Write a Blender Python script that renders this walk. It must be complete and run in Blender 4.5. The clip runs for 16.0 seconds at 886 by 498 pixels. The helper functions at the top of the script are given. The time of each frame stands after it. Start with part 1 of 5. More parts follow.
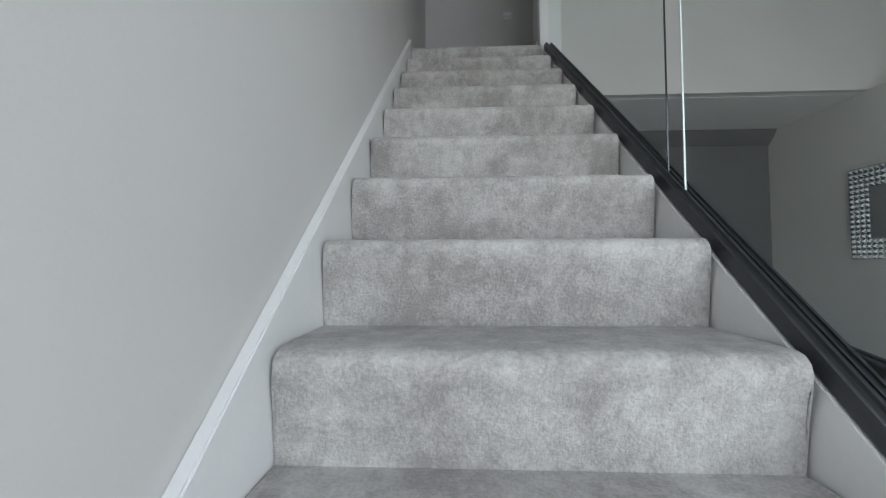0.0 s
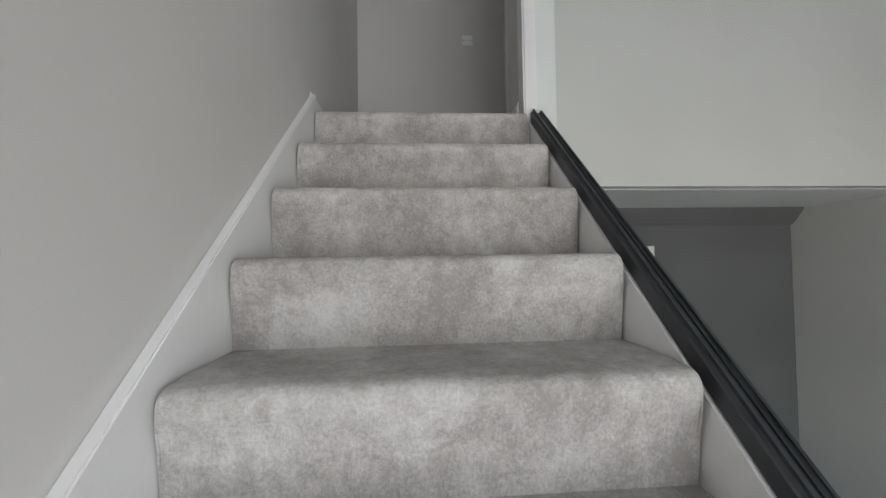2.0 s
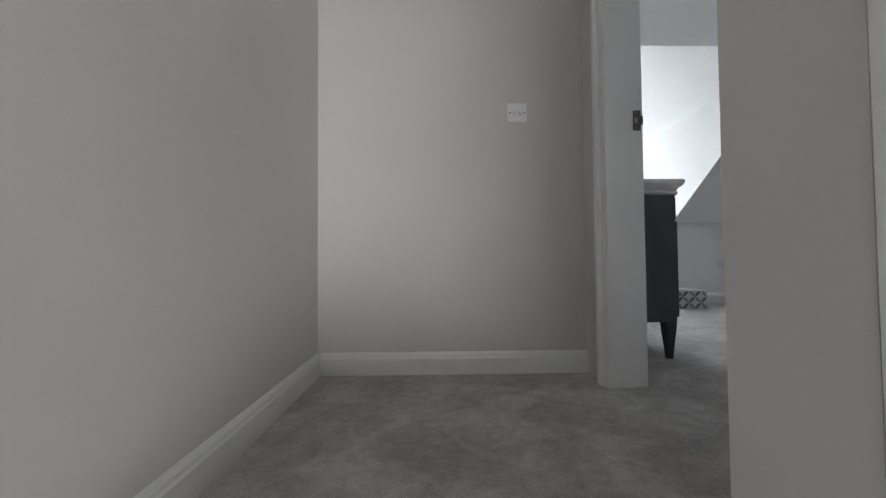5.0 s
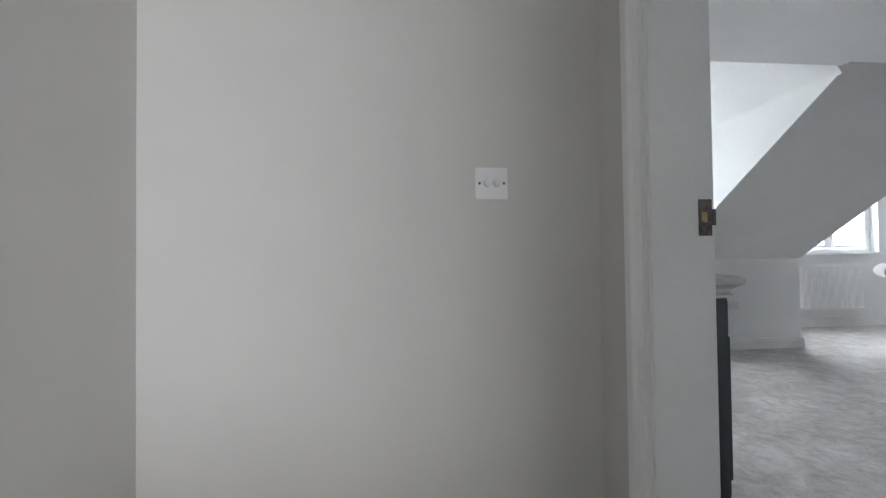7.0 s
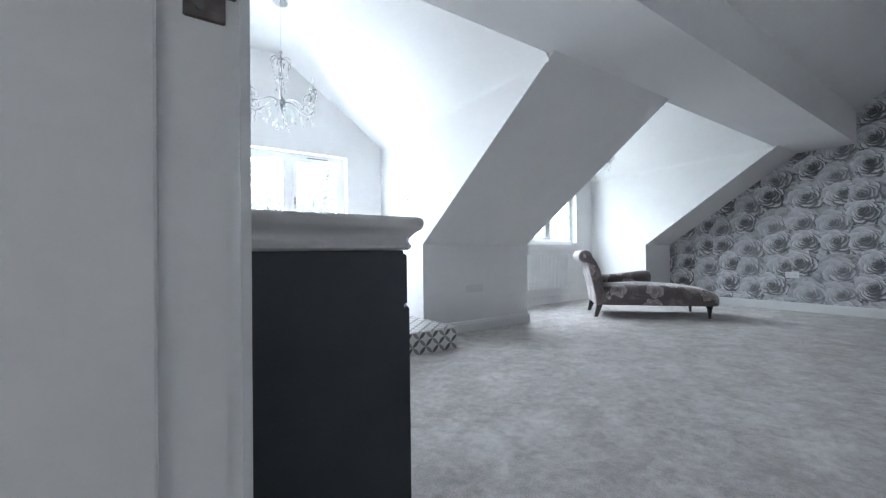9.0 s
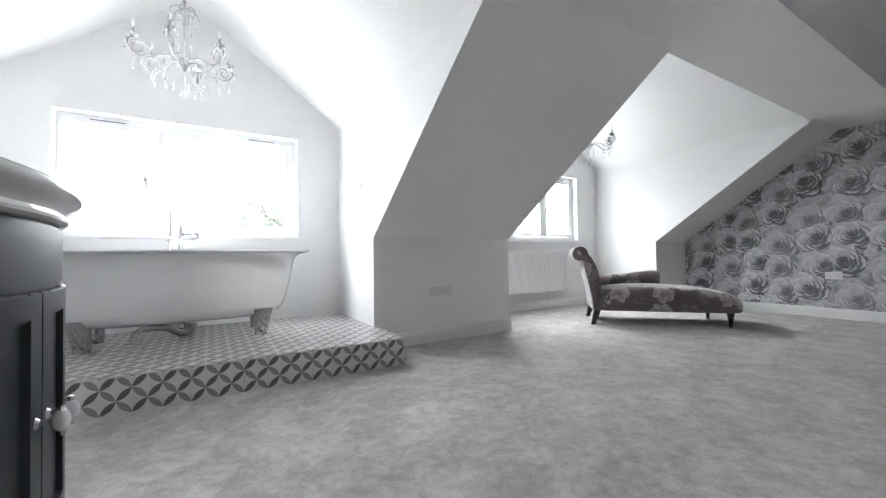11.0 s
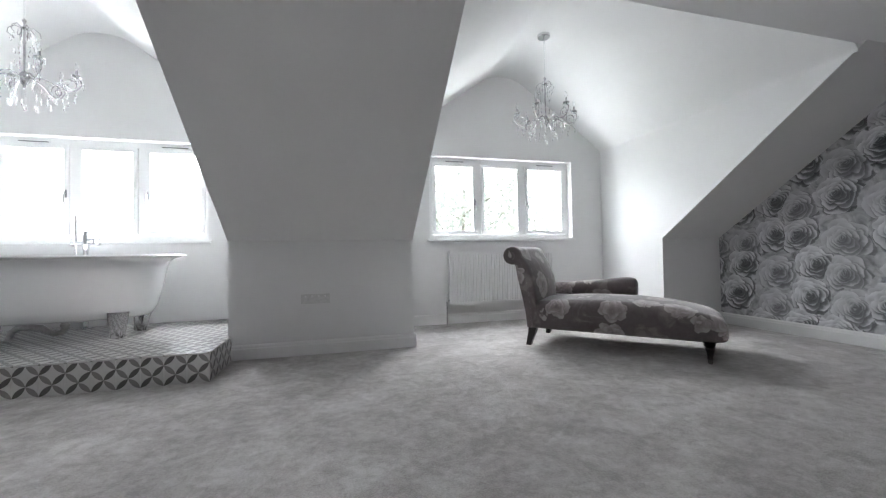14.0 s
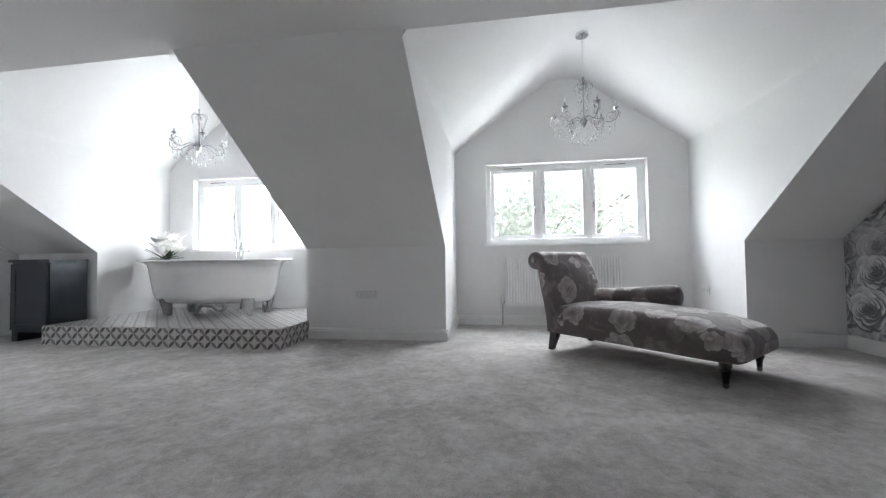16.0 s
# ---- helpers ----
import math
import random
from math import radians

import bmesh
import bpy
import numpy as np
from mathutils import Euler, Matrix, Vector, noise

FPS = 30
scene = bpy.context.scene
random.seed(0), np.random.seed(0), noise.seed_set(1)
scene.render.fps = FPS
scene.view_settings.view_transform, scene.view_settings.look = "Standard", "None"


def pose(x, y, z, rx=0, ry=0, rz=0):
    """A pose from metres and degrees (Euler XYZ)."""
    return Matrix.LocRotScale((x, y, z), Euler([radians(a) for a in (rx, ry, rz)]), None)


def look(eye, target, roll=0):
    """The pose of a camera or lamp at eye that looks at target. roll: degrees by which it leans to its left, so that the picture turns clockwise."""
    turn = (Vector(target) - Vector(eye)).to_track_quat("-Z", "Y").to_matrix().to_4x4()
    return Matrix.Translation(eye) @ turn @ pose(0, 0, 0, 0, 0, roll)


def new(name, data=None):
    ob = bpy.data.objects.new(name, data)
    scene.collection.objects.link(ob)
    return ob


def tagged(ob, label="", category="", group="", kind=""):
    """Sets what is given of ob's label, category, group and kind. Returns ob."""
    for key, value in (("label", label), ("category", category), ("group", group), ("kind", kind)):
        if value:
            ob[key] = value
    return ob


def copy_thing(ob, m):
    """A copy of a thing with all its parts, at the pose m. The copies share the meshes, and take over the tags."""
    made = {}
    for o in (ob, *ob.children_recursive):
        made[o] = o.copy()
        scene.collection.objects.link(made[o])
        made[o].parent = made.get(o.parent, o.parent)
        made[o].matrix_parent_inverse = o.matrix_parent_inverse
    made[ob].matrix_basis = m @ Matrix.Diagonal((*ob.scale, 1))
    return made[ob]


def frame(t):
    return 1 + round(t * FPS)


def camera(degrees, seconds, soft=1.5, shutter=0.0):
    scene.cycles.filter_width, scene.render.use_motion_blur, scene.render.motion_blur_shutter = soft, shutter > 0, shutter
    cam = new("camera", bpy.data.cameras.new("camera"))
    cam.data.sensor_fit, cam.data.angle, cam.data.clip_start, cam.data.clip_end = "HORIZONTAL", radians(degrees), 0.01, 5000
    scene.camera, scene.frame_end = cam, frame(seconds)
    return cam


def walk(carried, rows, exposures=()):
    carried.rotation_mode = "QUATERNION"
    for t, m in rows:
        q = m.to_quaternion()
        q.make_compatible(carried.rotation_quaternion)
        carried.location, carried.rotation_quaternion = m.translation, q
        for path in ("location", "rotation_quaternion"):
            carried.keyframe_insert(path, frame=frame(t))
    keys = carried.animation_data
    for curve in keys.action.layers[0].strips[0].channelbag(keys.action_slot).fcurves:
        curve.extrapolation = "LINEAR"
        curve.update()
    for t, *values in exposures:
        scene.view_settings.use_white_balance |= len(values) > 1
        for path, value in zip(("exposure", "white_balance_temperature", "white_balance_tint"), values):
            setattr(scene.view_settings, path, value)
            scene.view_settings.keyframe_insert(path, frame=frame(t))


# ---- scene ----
cam = camera(98.2, 16.0, soft=1.25)
PATH = [
    (0, (0.384, -2.896, -1.662), (0.297, -0.899, -1.583), -0.2),
    (0.5, (0.366, -2.551, -1.362), (0.435, -0.554, -1.285), -0.4),
    (1, (0.365, -2.293, -1.082), (0.48, -0.298, -0.998), -0.9),
    (1.5, (0.437, -2.059, -0.875), (0.551, -0.064, -0.797), -1.0),
    (2, (0.476, -1.799, -0.696), (0.617, 0.195, -0.638), -0.9),
    (2.5, (0.518, -1.599, -0.41), (0.664, 0.395, -0.357), -0.9),
    (3, (0.54, -1.318, -0.22), (0.676, 0.677, -0.179), -0.9),
    (3.5, (0.53, -1.078, 0.011), (0.655, 0.918, 0.051), -0.7),
    (4, (0.513, -0.758, 0.236), (0.592, 1.241, 0.257), -0.1),
    (4.2, (0.504, -0.648, 0.305), (0.555, 1.351, 0.342), -1.0),
    (4.5, (0.51, -0.523, 0.424), (0.561, 1.476, 0.454), -0.7),
    (4.7, (0.529, -0.42, 0.456), (0.567, 1.579, 0.519), -0.4),
    (5.4, (0.58, -0.17, 0.70), (0.63, 1.829, 0.755), -0.5),
    (6.1, (0.62, 0.13, 0.88), (0.69, 2.128, 0.93), -0.7),
    (6.8, (0.666, 0.397, 1.005), (0.768, 2.394, 1.047), -0.9),
    (7, (0.726, 0.461, 1.055), (0.892, 2.454, 1.09), -0.7),
    (7.5, (0.918, 0.607, 1.073), (1.465, 2.53, 1.101), -1.0),
    (8, (1.108, 0.703, 0.993), (2.012, 2.486, 1.017), -1.1),
    (8.5, (1.262, 0.81, 0.926), (2.377, 2.47, 0.946), -0.7),
    (11, (2.257, 1.186, 0.806), (3.292, 2.897, 0.844), -0.8),
    (11.5, (2.572, 1.196, 0.829), (3.516, 2.959, 0.84), -0.6),
    (12, (2.897, 1.165, 0.843), (3.725, 2.986, 0.851), -0.8),
    (12.5, (3.232, 1.126, 0.835), (3.993, 2.975, 0.858), -0.9),
    (13, (3.589, 1.044, 0.831), (4.322, 2.904, 0.855), -1.0),
    (13.5, (4.0, 0.951, 0.822), (4.629, 2.85, 0.85), -1.0),
    (14, (4.365, 0.881, 0.824), (4.88, 2.814, 0.86), -1.0),
    (14.5, (4.714, 0.739, 0.823), (5.081, 2.705, 0.866), -1.1),
    (15, (4.997, 0.637, 0.809), (5.109, 2.633, 0.860), -1.0),
    (15.5, (5.311, 0.541, 0.806), (5.22, 2.538, 0.864), -0.8),
    (16, (5.572, 0.429, 0.833), (5.276, 2.406, 0.89), -0.8),
]
walk(cam, [(t, look(eye, target, roll)) for t, eye, target, roll in PATH],
     [(0, 0.24, 5850, 5), (0.5, 0.22, 5980, 7), (1.5, 0.6, 6100, 9), (2.5, 0.96, 6200, 11), (4.0, 1.34, 6150, 11), (4.7, 1.46, 6150, 11), (6.8, 1.82, 6100, 10), (8.0, 2.02, 5780, 10), (8.7, 1.95, 5700, 10), (11.0, 2.0, 6280, 13), (13.0, 1.74, 6280, 13), (16.0, 1.69, 6280, 13)])

# world, daylight and lamps
world = bpy.data.worlds.new("overcast_sky")
scene.world = world
world.use_nodes = True
wn = world.node_tree.nodes
sky = wn.new("ShaderNodeTexSky")
sky.sky_type, sky.sun_disc = "NISHITA", False
sky.sun_elevation, sky.sun_rotation = radians(48), radians(200)
wn["Background"].inputs["Strength"].default_value = 0.15
world.node_tree.links.new(sky.outputs[0], wn["Background"].inputs["Color"])
sun = new("sun", bpy.data.lights.new("sun", "SUN"))
sun.data.energy, sun.data.angle, sun.data.color = 5.0, radians(12), (1, 0.97, 0.92)
sun.matrix_world = look((0, 0, 9), (0.35, 1.0, 7.7))


def window_light(name, x, y, z, target, w, h, watts, color=(0.97, 0.98, 1.0), spread=180):
    """Daylight that enters through an opening."""
    lamp = bpy.data.lights.new(name, "AREA")
    lamp.spread = radians(spread)
    lamp.shape, lamp.size, lamp.size_y, lamp.energy, lamp.color = "RECTANGLE", w, h, watts, color
    ob = new(name, lamp)
    ob.matrix_world = look((x, y, z), target)
    return ob


for label, x, w, sky_watts, opening_watts, ground_watts in (("bath", 2.10, 1.75, 112, 24, 28), ("bed", 6.38, 1.85, 96, 14, 34)):
    window_light(f"high_sky_{label}_window", x, 6.35, 2.95, (x, 4.4, 0.0), 1.9, 1.9, sky_watts)
    window_light(f"daylight_{label}_window", x, 5.66, 1.55, (x, 2.0, 0.75), w, 0.95, opening_watts)
    window_light(f"ground_bounce_{label}_window", x, 6.5, 0.1, (x, 4.2, 2.7), 2.2, 1.2, ground_watts)
window_light("daylight_stair_window", 1.75, -4.6, -1.15, (0.25, -1.7, -1.3), 3.1, 2.2, 62, (1.0, 0.98, 0.95))

# materials


def material(name, base, rough=0.6, metal=0.0, vary=0.06, scale=6.0, grain=120.0, bump=0.05, dark=None, coat=0.0, spec=0.5):
    """A surface with soft stains, fine grain and relief."""
    m = bpy.data.materials.new(name)
    m.use_nodes = True
    t = m.node_tree
    n, link = t.nodes, t.links.new
    bsdf = n["Principled BSDF"]
    bsdf.inputs["Roughness"].default_value, bsdf.inputs["Metallic"].default_value = rough, metal
    bsdf.inputs["Coat Weight"].default_value = coat
    bsdf.inputs["Specular IOR Level"].default_value = spec
    geo = n.new("ShaderNodeNewGeometry")
    big, fine = n.new("ShaderNodeTexNoise"), n.new("ShaderNodeTexNoise")
    big.inputs["Scale"].default_value, big.inputs["Detail"].default_value = scale, 5
    fine.inputs["Scale"].default_value, fine.inputs["Detail"].default_value = grain, 3
    mix = n.new("ShaderNodeMix")
    mix.data_type = "RGBA"
    low = dark or tuple(c * (1 - 2.5 * vary) for c in base)
    mix.inputs["A"].default_value, mix.inputs["B"].default_value = (*low, 1), (*(min(1, c * (1 + vary)) for c in base), 1)
    ramp = n.new("ShaderNodeMapRange")
    ramp.inputs["From Min"].default_value, ramp.inputs["From Max"].default_value = 0.3, 0.62
    add = n.new("ShaderNodeMath")
    add.operation = "MULTIPLY_ADD"
    add.inputs[1].default_value = 0.3
    link(geo.outputs["Position"], big.inputs["Vector"]), link(geo.outputs["Position"], fine.inputs["Vector"])
    link(fine.outputs["Fac"], add.inputs[0]), link(big.outputs["Fac"], add.inputs[2])
    sub = n.new("ShaderNodeMath")
    sub.operation = "SUBTRACT"
    sub.inputs[1].default_value = 0.15
    link(add.outputs[0], sub.inputs[0]), link(sub.outputs[0], ramp.inputs["Value"])
    link(ramp.outputs["Result"], mix.inputs["Factor"]), link(mix.outputs["Result"], bsdf.inputs["Base Color"])
    if bump:
        b = n.new("ShaderNodeBump")
        b.inputs["Strength"].default_value, b.inputs["Distance"].default_value = bump, 0.01
        link(add.outputs[0], b.inputs["Height"]), link(b.outputs["Normal"], bsdf.inputs["Normal"])
    return m


def math_node(t, op, a, b=None, c=None):
    node = t.nodes.new("ShaderNodeMath")
    node.operation = op
    for i, v in enumerate((a, b, c)):
        if v is None:
            continue
        if isinstance(v, (int, float)):
            node.inputs[i].default_value = v
        else:
            t.links.new(v, node.inputs[i])
    return node.outputs[0]


def carpet_material():
    """Cut-pile carpet: brushed patches, tufts, soft relief."""
    m = bpy.data.materials.new("silver_grey_carpet")
    m.use_nodes = True
    t = m.node_tree
    n, link = t.nodes, t.links.new
    bsdf = n["Principled BSDF"]
    bsdf.inputs["Roughness"].default_value = 0.95
    bsdf.inputs["Specular IOR Level"].default_value = 0.15
    bsdf.inputs["Sheen Weight"].default_value = 0.25
    geo = n.new("ShaderNodeNewGeometry")
    warp = n.new("ShaderNodeTexNoise")
    warp.inputs["Scale"].default_value, warp.inputs["Detail"].default_value = 2.2, 2
    patch = n.new("ShaderNodeTexNoise")
    patch.inputs["Scale"].default_value, patch.inputs["Detail"].default_value, patch.inputs["Roughness"].default_value = 4.6, 6, 0.6
    patch.inputs["Distortion"].default_value = 0.35
    tuft = n.new("ShaderNodeTexNoise")
    tuft.inputs["Scale"].default_value, tuft.inputs["Detail"].default_value = 120, 4
    tuft.inputs["Roughness"].default_value = 0.7
    clump = n.new("ShaderNodeTexNoise")
    clump.inputs["Scale"].default_value, clump.inputs["Detail"].default_value, clump.inputs["Distortion"].default_value = 26, 3, 0.6
    for tex in (warp, patch, tuft, clump):
        link(geo.outputs["Position"], tex.inputs["Vector"])
    h = math_node(t, "MULTIPLY_ADD", tuft.outputs["Fac"], 0.72, math_node(t, "MULTIPLY_ADD", clump.outputs["Fac"], 0.42, math_node(t, "MULTIPLY_ADD", warp.outputs["Fac"], 0.15, math_node(t, "MULTIPLY", patch.outputs["Fac"], 0.7))))
    # pile brushed the other way in patches with fairly crisp edges
    brushed, edge = n.new("ShaderNodeTexNoise"), n.new("ShaderNodeMapRange")
    brushed.inputs["Scale"].default_value, brushed.inputs["Detail"].default_value, brushed.inputs["Distortion"].default_value = 4.4, 3, 0.9
    edge.interpolation_type = "SMOOTHSTEP"
    edge.inputs["From Min"].default_value, edge.inputs["From Max"].default_value = 0.51, 0.58
    link(geo.outputs["Position"], brushed.inputs["Vector"]), link(brushed.outputs["Fac"], edge.inputs["Value"])
    # upright strokes where the pile was brushed on the risers
    long, strokes = n.new("ShaderNodeVectorMath"), n.new("ShaderNodeTexNoise")
    long.operation = "MULTIPLY"
    long.inputs[1].default_value = (17, 17, 6)
    strokes.inputs["Scale"].default_value, strokes.inputs["Detail"].default_value, strokes.inputs["Distortion"].default_value = 1.0, 3, 0.5
    link(geo.outputs["Position"], long.inputs[0]), link(long.outputs[0], strokes.inputs["Vector"])
    tone = math_node(t, "MULTIPLY_ADD", edge.outputs["Result"], 0.085, math_node(t, "MULTIPLY_ADD", strokes.outputs["Fac"], 0.36, math_node(t, "SUBTRACT", h, 0.21)))
    ramp = n.new("ShaderNodeValToRGB")
    ramp.color_ramp.elements[0].color, ramp.color_ramp.elements[1].color = (0.345, 0.323, 0.305, 1), (0.635, 0.616, 0.595, 1)
    shift = n.new("ShaderNodeMapRange")
    shift.inputs["From Min"].default_value, shift.inputs["From Max"].default_value = 0.81, 1.23
    link(tone, shift.inputs["Value"]), link(shift.outputs["Result"], ramp.inputs["Fac"])
    link(ramp.outputs["Color"], bsdf.inputs["Base Color"])
    b = n.new("ShaderNodeBump")
    b.inputs["Strength"].default_value, b.inputs["Distance"].default_value = 0.8, 0.014
    link(h, b.inputs["Height"]), link(b.outputs["Normal"], bsdf.inputs["Normal"])
    return m


def smooth_rise(t, value, lo, hi):
    node = t.nodes.new("ShaderNodeMapRange")
    node.interpolation_type = "SMOOTHSTEP"
    node.inputs["From Min"].default_value, node.inputs["From Max"].default_value = lo, hi
    t.links.new(value, node.inputs["Value"])
    return node.outputs["Result"]


def bloom(t, r, ang, spin, layers, val, drop_angle, drop=0.05, ink=0.6):
    """A printed bloom: whorls of scalloped petals (radius, petals, turn, tone at the foot, tone at the lip), each with a printed edge below it."""
    lean = math_node(t, "MULTIPLY", math_node(t, "COSINE", math_node(t, "SUBTRACT", ang, drop_angle)), drop)
    for radius, petals, turn, foot, lip in layers:
        phase = math_node(t, "MULTIPLY", math_node(t, "ADD", math_node(t, "ADD", ang, spin), turn), petals / 2)
        scallop = math_node(t, "ABSOLUTE", math_node(t, "COSINE", phase))
        rim = math_node(t, "MULTIPLY_ADD", math_node(t, "POWER", scallop, 0.6), 0.2 * radius, 0.84 * radius)
        gap = math_node(t, "SUBTRACT", r, rim)
        under = smooth_rise(t, math_node(t, "SUBTRACT", gap, lean), -0.02, 0.07)
        val = math_node(t, "MULTIPLY", val, math_node(t, "MULTIPLY_ADD", under, ink, 1 - ink))
        out = math_node(t, "POWER", math_node(t, "MINIMUM", math_node(t, "DIVIDE", r, rim), 1.0), 1.8)
        skew = math_node(t, "MULTIPLY", math_node(t, "SINE", math_node(t, "MULTIPLY", phase, 2.0)), 0.10)
        tone = math_node(t, "ADD", math_node(t, "MULTIPLY_ADD", out, lip - foot, foot), skew)
        inside = smooth_rise(t, math_node(t, "MULTIPLY", gap, -1.0), -0.012, 0.012)
        val = math_node(t, "ADD", math_node(t, "MULTIPLY", val, math_node(t, "SUBTRACT", 1.0, inside)), math_node(t, "MULTIPLY", tone, inside))
    return val


def rose_wallpaper():
    """Grey printed roses: each cell is a bloom of whorled petals over blurred leaves."""
    m = bpy.data.materials.new("grey_rose_wallpaper")
    m.use_nodes = True
    t = m.node_tree
    n, link = t.nodes, t.links.new
    bsdf = n["Principled BSDF"]
    bsdf.inputs["Roughness"].default_value = 0.55
    geo, sep, comb = n.new("ShaderNodeNewGeometry"), n.new("ShaderNodeSeparateXYZ"), n.new("ShaderNodeCombineXYZ")
    link(geo.outputs["Position"], sep.inputs[0])
    link(sep.outputs["Y"], comb.inputs["X"]), link(sep.outputs["Z"], comb.inputs["Y"])
    warp = n.new("ShaderNodeTexNoise")
    warp.inputs["Scale"].default_value, warp.inputs["Detail"].default_value = 7, 3
    link(comb.outputs[0], warp.inputs["Vector"])
    off = n.new("ShaderNodeVectorMath")
    off.operation = "MULTIPLY_ADD"
    link(warp.outputs["Color"], off.inputs[0])
    off.inputs[1].default_value = (0.10, 0.10, 0)
    link(comb.outputs[0], off.inputs[2])
    vor = n.new("ShaderNodeTexVoronoi")
    vor.voronoi_dimensions = "2D"
    vor.inputs["Scale"].default_value, vor.inputs["Randomness"].default_value = 3.15, 0.55
    link(off.outputs[0], vor.inputs["Vector"])
    rel, xy, hue = n.new("ShaderNodeVectorMath"), n.new("ShaderNodeSeparateXYZ"), n.new("ShaderNodeSeparateColor")
    rel.operation = "SUBTRACT"
    link(off.outputs[0], rel.inputs[0]), link(vor.outputs["Position"], rel.inputs[1]), link(rel.outputs[0], xy.inputs[0])
    link(vor.outputs["Color"], hue.inputs[0])
    ang = math_node(t, "ARCTAN2", xy.outputs["Y"], xy.outputs["X"])
    spin = math_node(t, "MULTIPLY", hue.outputs[0], 6.28)
    # the heart of each bloom sits off its middle, up and to one side
    r = math_node(t, "MULTIPLY_ADD", math_node(t, "MULTIPLY", math_node(t, "SINE", math_node(t, "ADD", ang, 0.6)), vor.outputs["Distance"]), 0.16, vor.outputs["Distance"])
    leaf = n.new("ShaderNodeTexNoise")
    leaf.inputs["Scale"].default_value, leaf.inputs["Detail"].default_value, leaf.inputs["Distortion"].default_value = 9, 3, 1.2
    link(comb.outputs[0], leaf.inputs["Vector"])
    val = math_node(t, "MULTIPLY_ADD", leaf.outputs["Fac"], 1.5, -0.22)
    whorls = ((0.56, 5, 0.0, 0.30, 0.80), (0.44, 5, 0.7, 0.34, 0.86), (0.335, 4, 1.5, 0.28, 0.80), (0.245, 4, 0.3, 0.24, 0.80), (0.165, 3, 1.1, 0.20, 0.72), (0.10, 3, 2.3, 0.12, 0.66), (0.045, 2, 0.4, 0.06, 0.45))
    val = bloom(t, r, ang, spin, whorls, val, -2.3, 0.07, 0.64)
    vein = n.new("ShaderNodeTexNoise")
    vein.inputs["Scale"].default_value, vein.inputs["Detail"].default_value = 40, 3
    link(comb.outputs[0], vein.inputs["Vector"])
    val = math_node(t, "ADD", val, math_node(t, "MULTIPLY_ADD", vein.outputs["Fac"], 0.16, -0.08))
    # some blooms are printed fainter than others
    depth = math_node(t, "MULTIPLY_ADD", hue.outputs[1], 0.65, 0.5)
    val = math_node(t, "MULTIPLY_ADD", math_node(t, "SUBTRACT", val, 0.5), depth, 0.5)
    ramp = n.new("ShaderNodeValToRGB")
    e = ramp.color_ramp.elements
    e[0].position, e[0].color = 0.0, (0.045, 0.045, 0.049, 1)
    e[1].position, e[1].color = 0.92, (0.80, 0.80, 0.815, 1)
    e.new(0.28).color = (0.17, 0.17, 0.18, 1)
    e.new(0.55).color = (0.48, 0.48, 0.495, 1)
    link(val, ramp.inputs["Fac"]), link(ramp.outputs["Color"], bsdf.inputs["Base Color"])
    return m


def tile_material():
    """Encaustic pattern: slim petals laid corner to corner on a pale ground."""
    m = bpy.data.materials.new("petal_pattern_tile")
    m.use_nodes = True
    t = m.node_tree
    n, link = t.nodes, t.links.new
    bsdf = n["Principled BSDF"]
    bsdf.inputs["Roughness"].default_value = 0.3
    bsdf.inputs["Coat Weight"].default_value = 0.7
    bsdf.inputs["Coat Roughness"].default_value = 0.24
    tc = n.new("ShaderNodeTexCoord")
    sep = n.new("ShaderNodeSeparateXYZ")
    link(tc.outputs["Object"], sep.inputs[0])
    u, v = (math_node(t, "MULTIPLY", sep.outputs[k], 15.0) for k in ("X", "Y"))
    fu, fv = math_node(t, "FRACT", u), math_node(t, "FRACT", v)
    par = math_node(t, "FLOORED_MODULO", math_node(t, "ADD", math_node(t, "FLOOR", u), math_node(t, "FLOOR", v)), 2.0)
    flip = math_node(t, "ABSOLUTE", math_node(t, "SUBTRACT", par, fu))
    along = math_node(t, "MULTIPLY", math_node(t, "ADD", flip, fv), 0.5)
    across = math_node(t, "ABSOLUTE", math_node(t, "SUBTRACT", flip, fv))
    width = math_node(t, "MULTIPLY", math_node(t, "MULTIPLY", along, math_node(t, "SUBTRACT", 1.0, along)), 1.35)
    petal = n.new("ShaderNodeMapRange")
    petal.inputs["From Min"].default_value, petal.inputs["From Max"].default_value = -0.02, 0.02
    link(math_node(t, "SUBTRACT", width, across), petal.inputs["Value"])
    tone = n.new("ShaderNodeMix")
    tone.data_type = "RGBA"
    tone.inputs["A"].default_value, tone.inputs["B"].default_value = (0.115, 0.105, 0.103, 1), (0.25, 0.235, 0.23, 1)
    link(par, tone.inputs["Factor"])
    wear = n.new("ShaderNodeTexNoise")
    wear.inputs["Scale"].default_value, wear.inputs["Detail"].default_value = 30, 4
    link(tc.outputs["Object"], wear.inputs["Vector"])
    ground = n.new("ShaderNodeMix")
    ground.data_type = "RGBA"
    ground.inputs["A"].default_value, ground.inputs["B"].default_value = (0.56, 0.545, 0.535, 1), (0.69, 0.675, 0.66, 1)
    link(wear.outputs["Fac"], ground.inputs["Factor"])
    mix = n.new("ShaderNodeMix")
    mix.data_type = "RGBA"
    link(petal.outputs["Result"], mix.inputs["Factor"])
    link(ground.outputs["Result"], mix.inputs["A"]), link(tone.outputs["Result"], mix.inputs["B"])
    link(mix.outputs["Result"], bsdf.inputs["Base Color"])
    return m


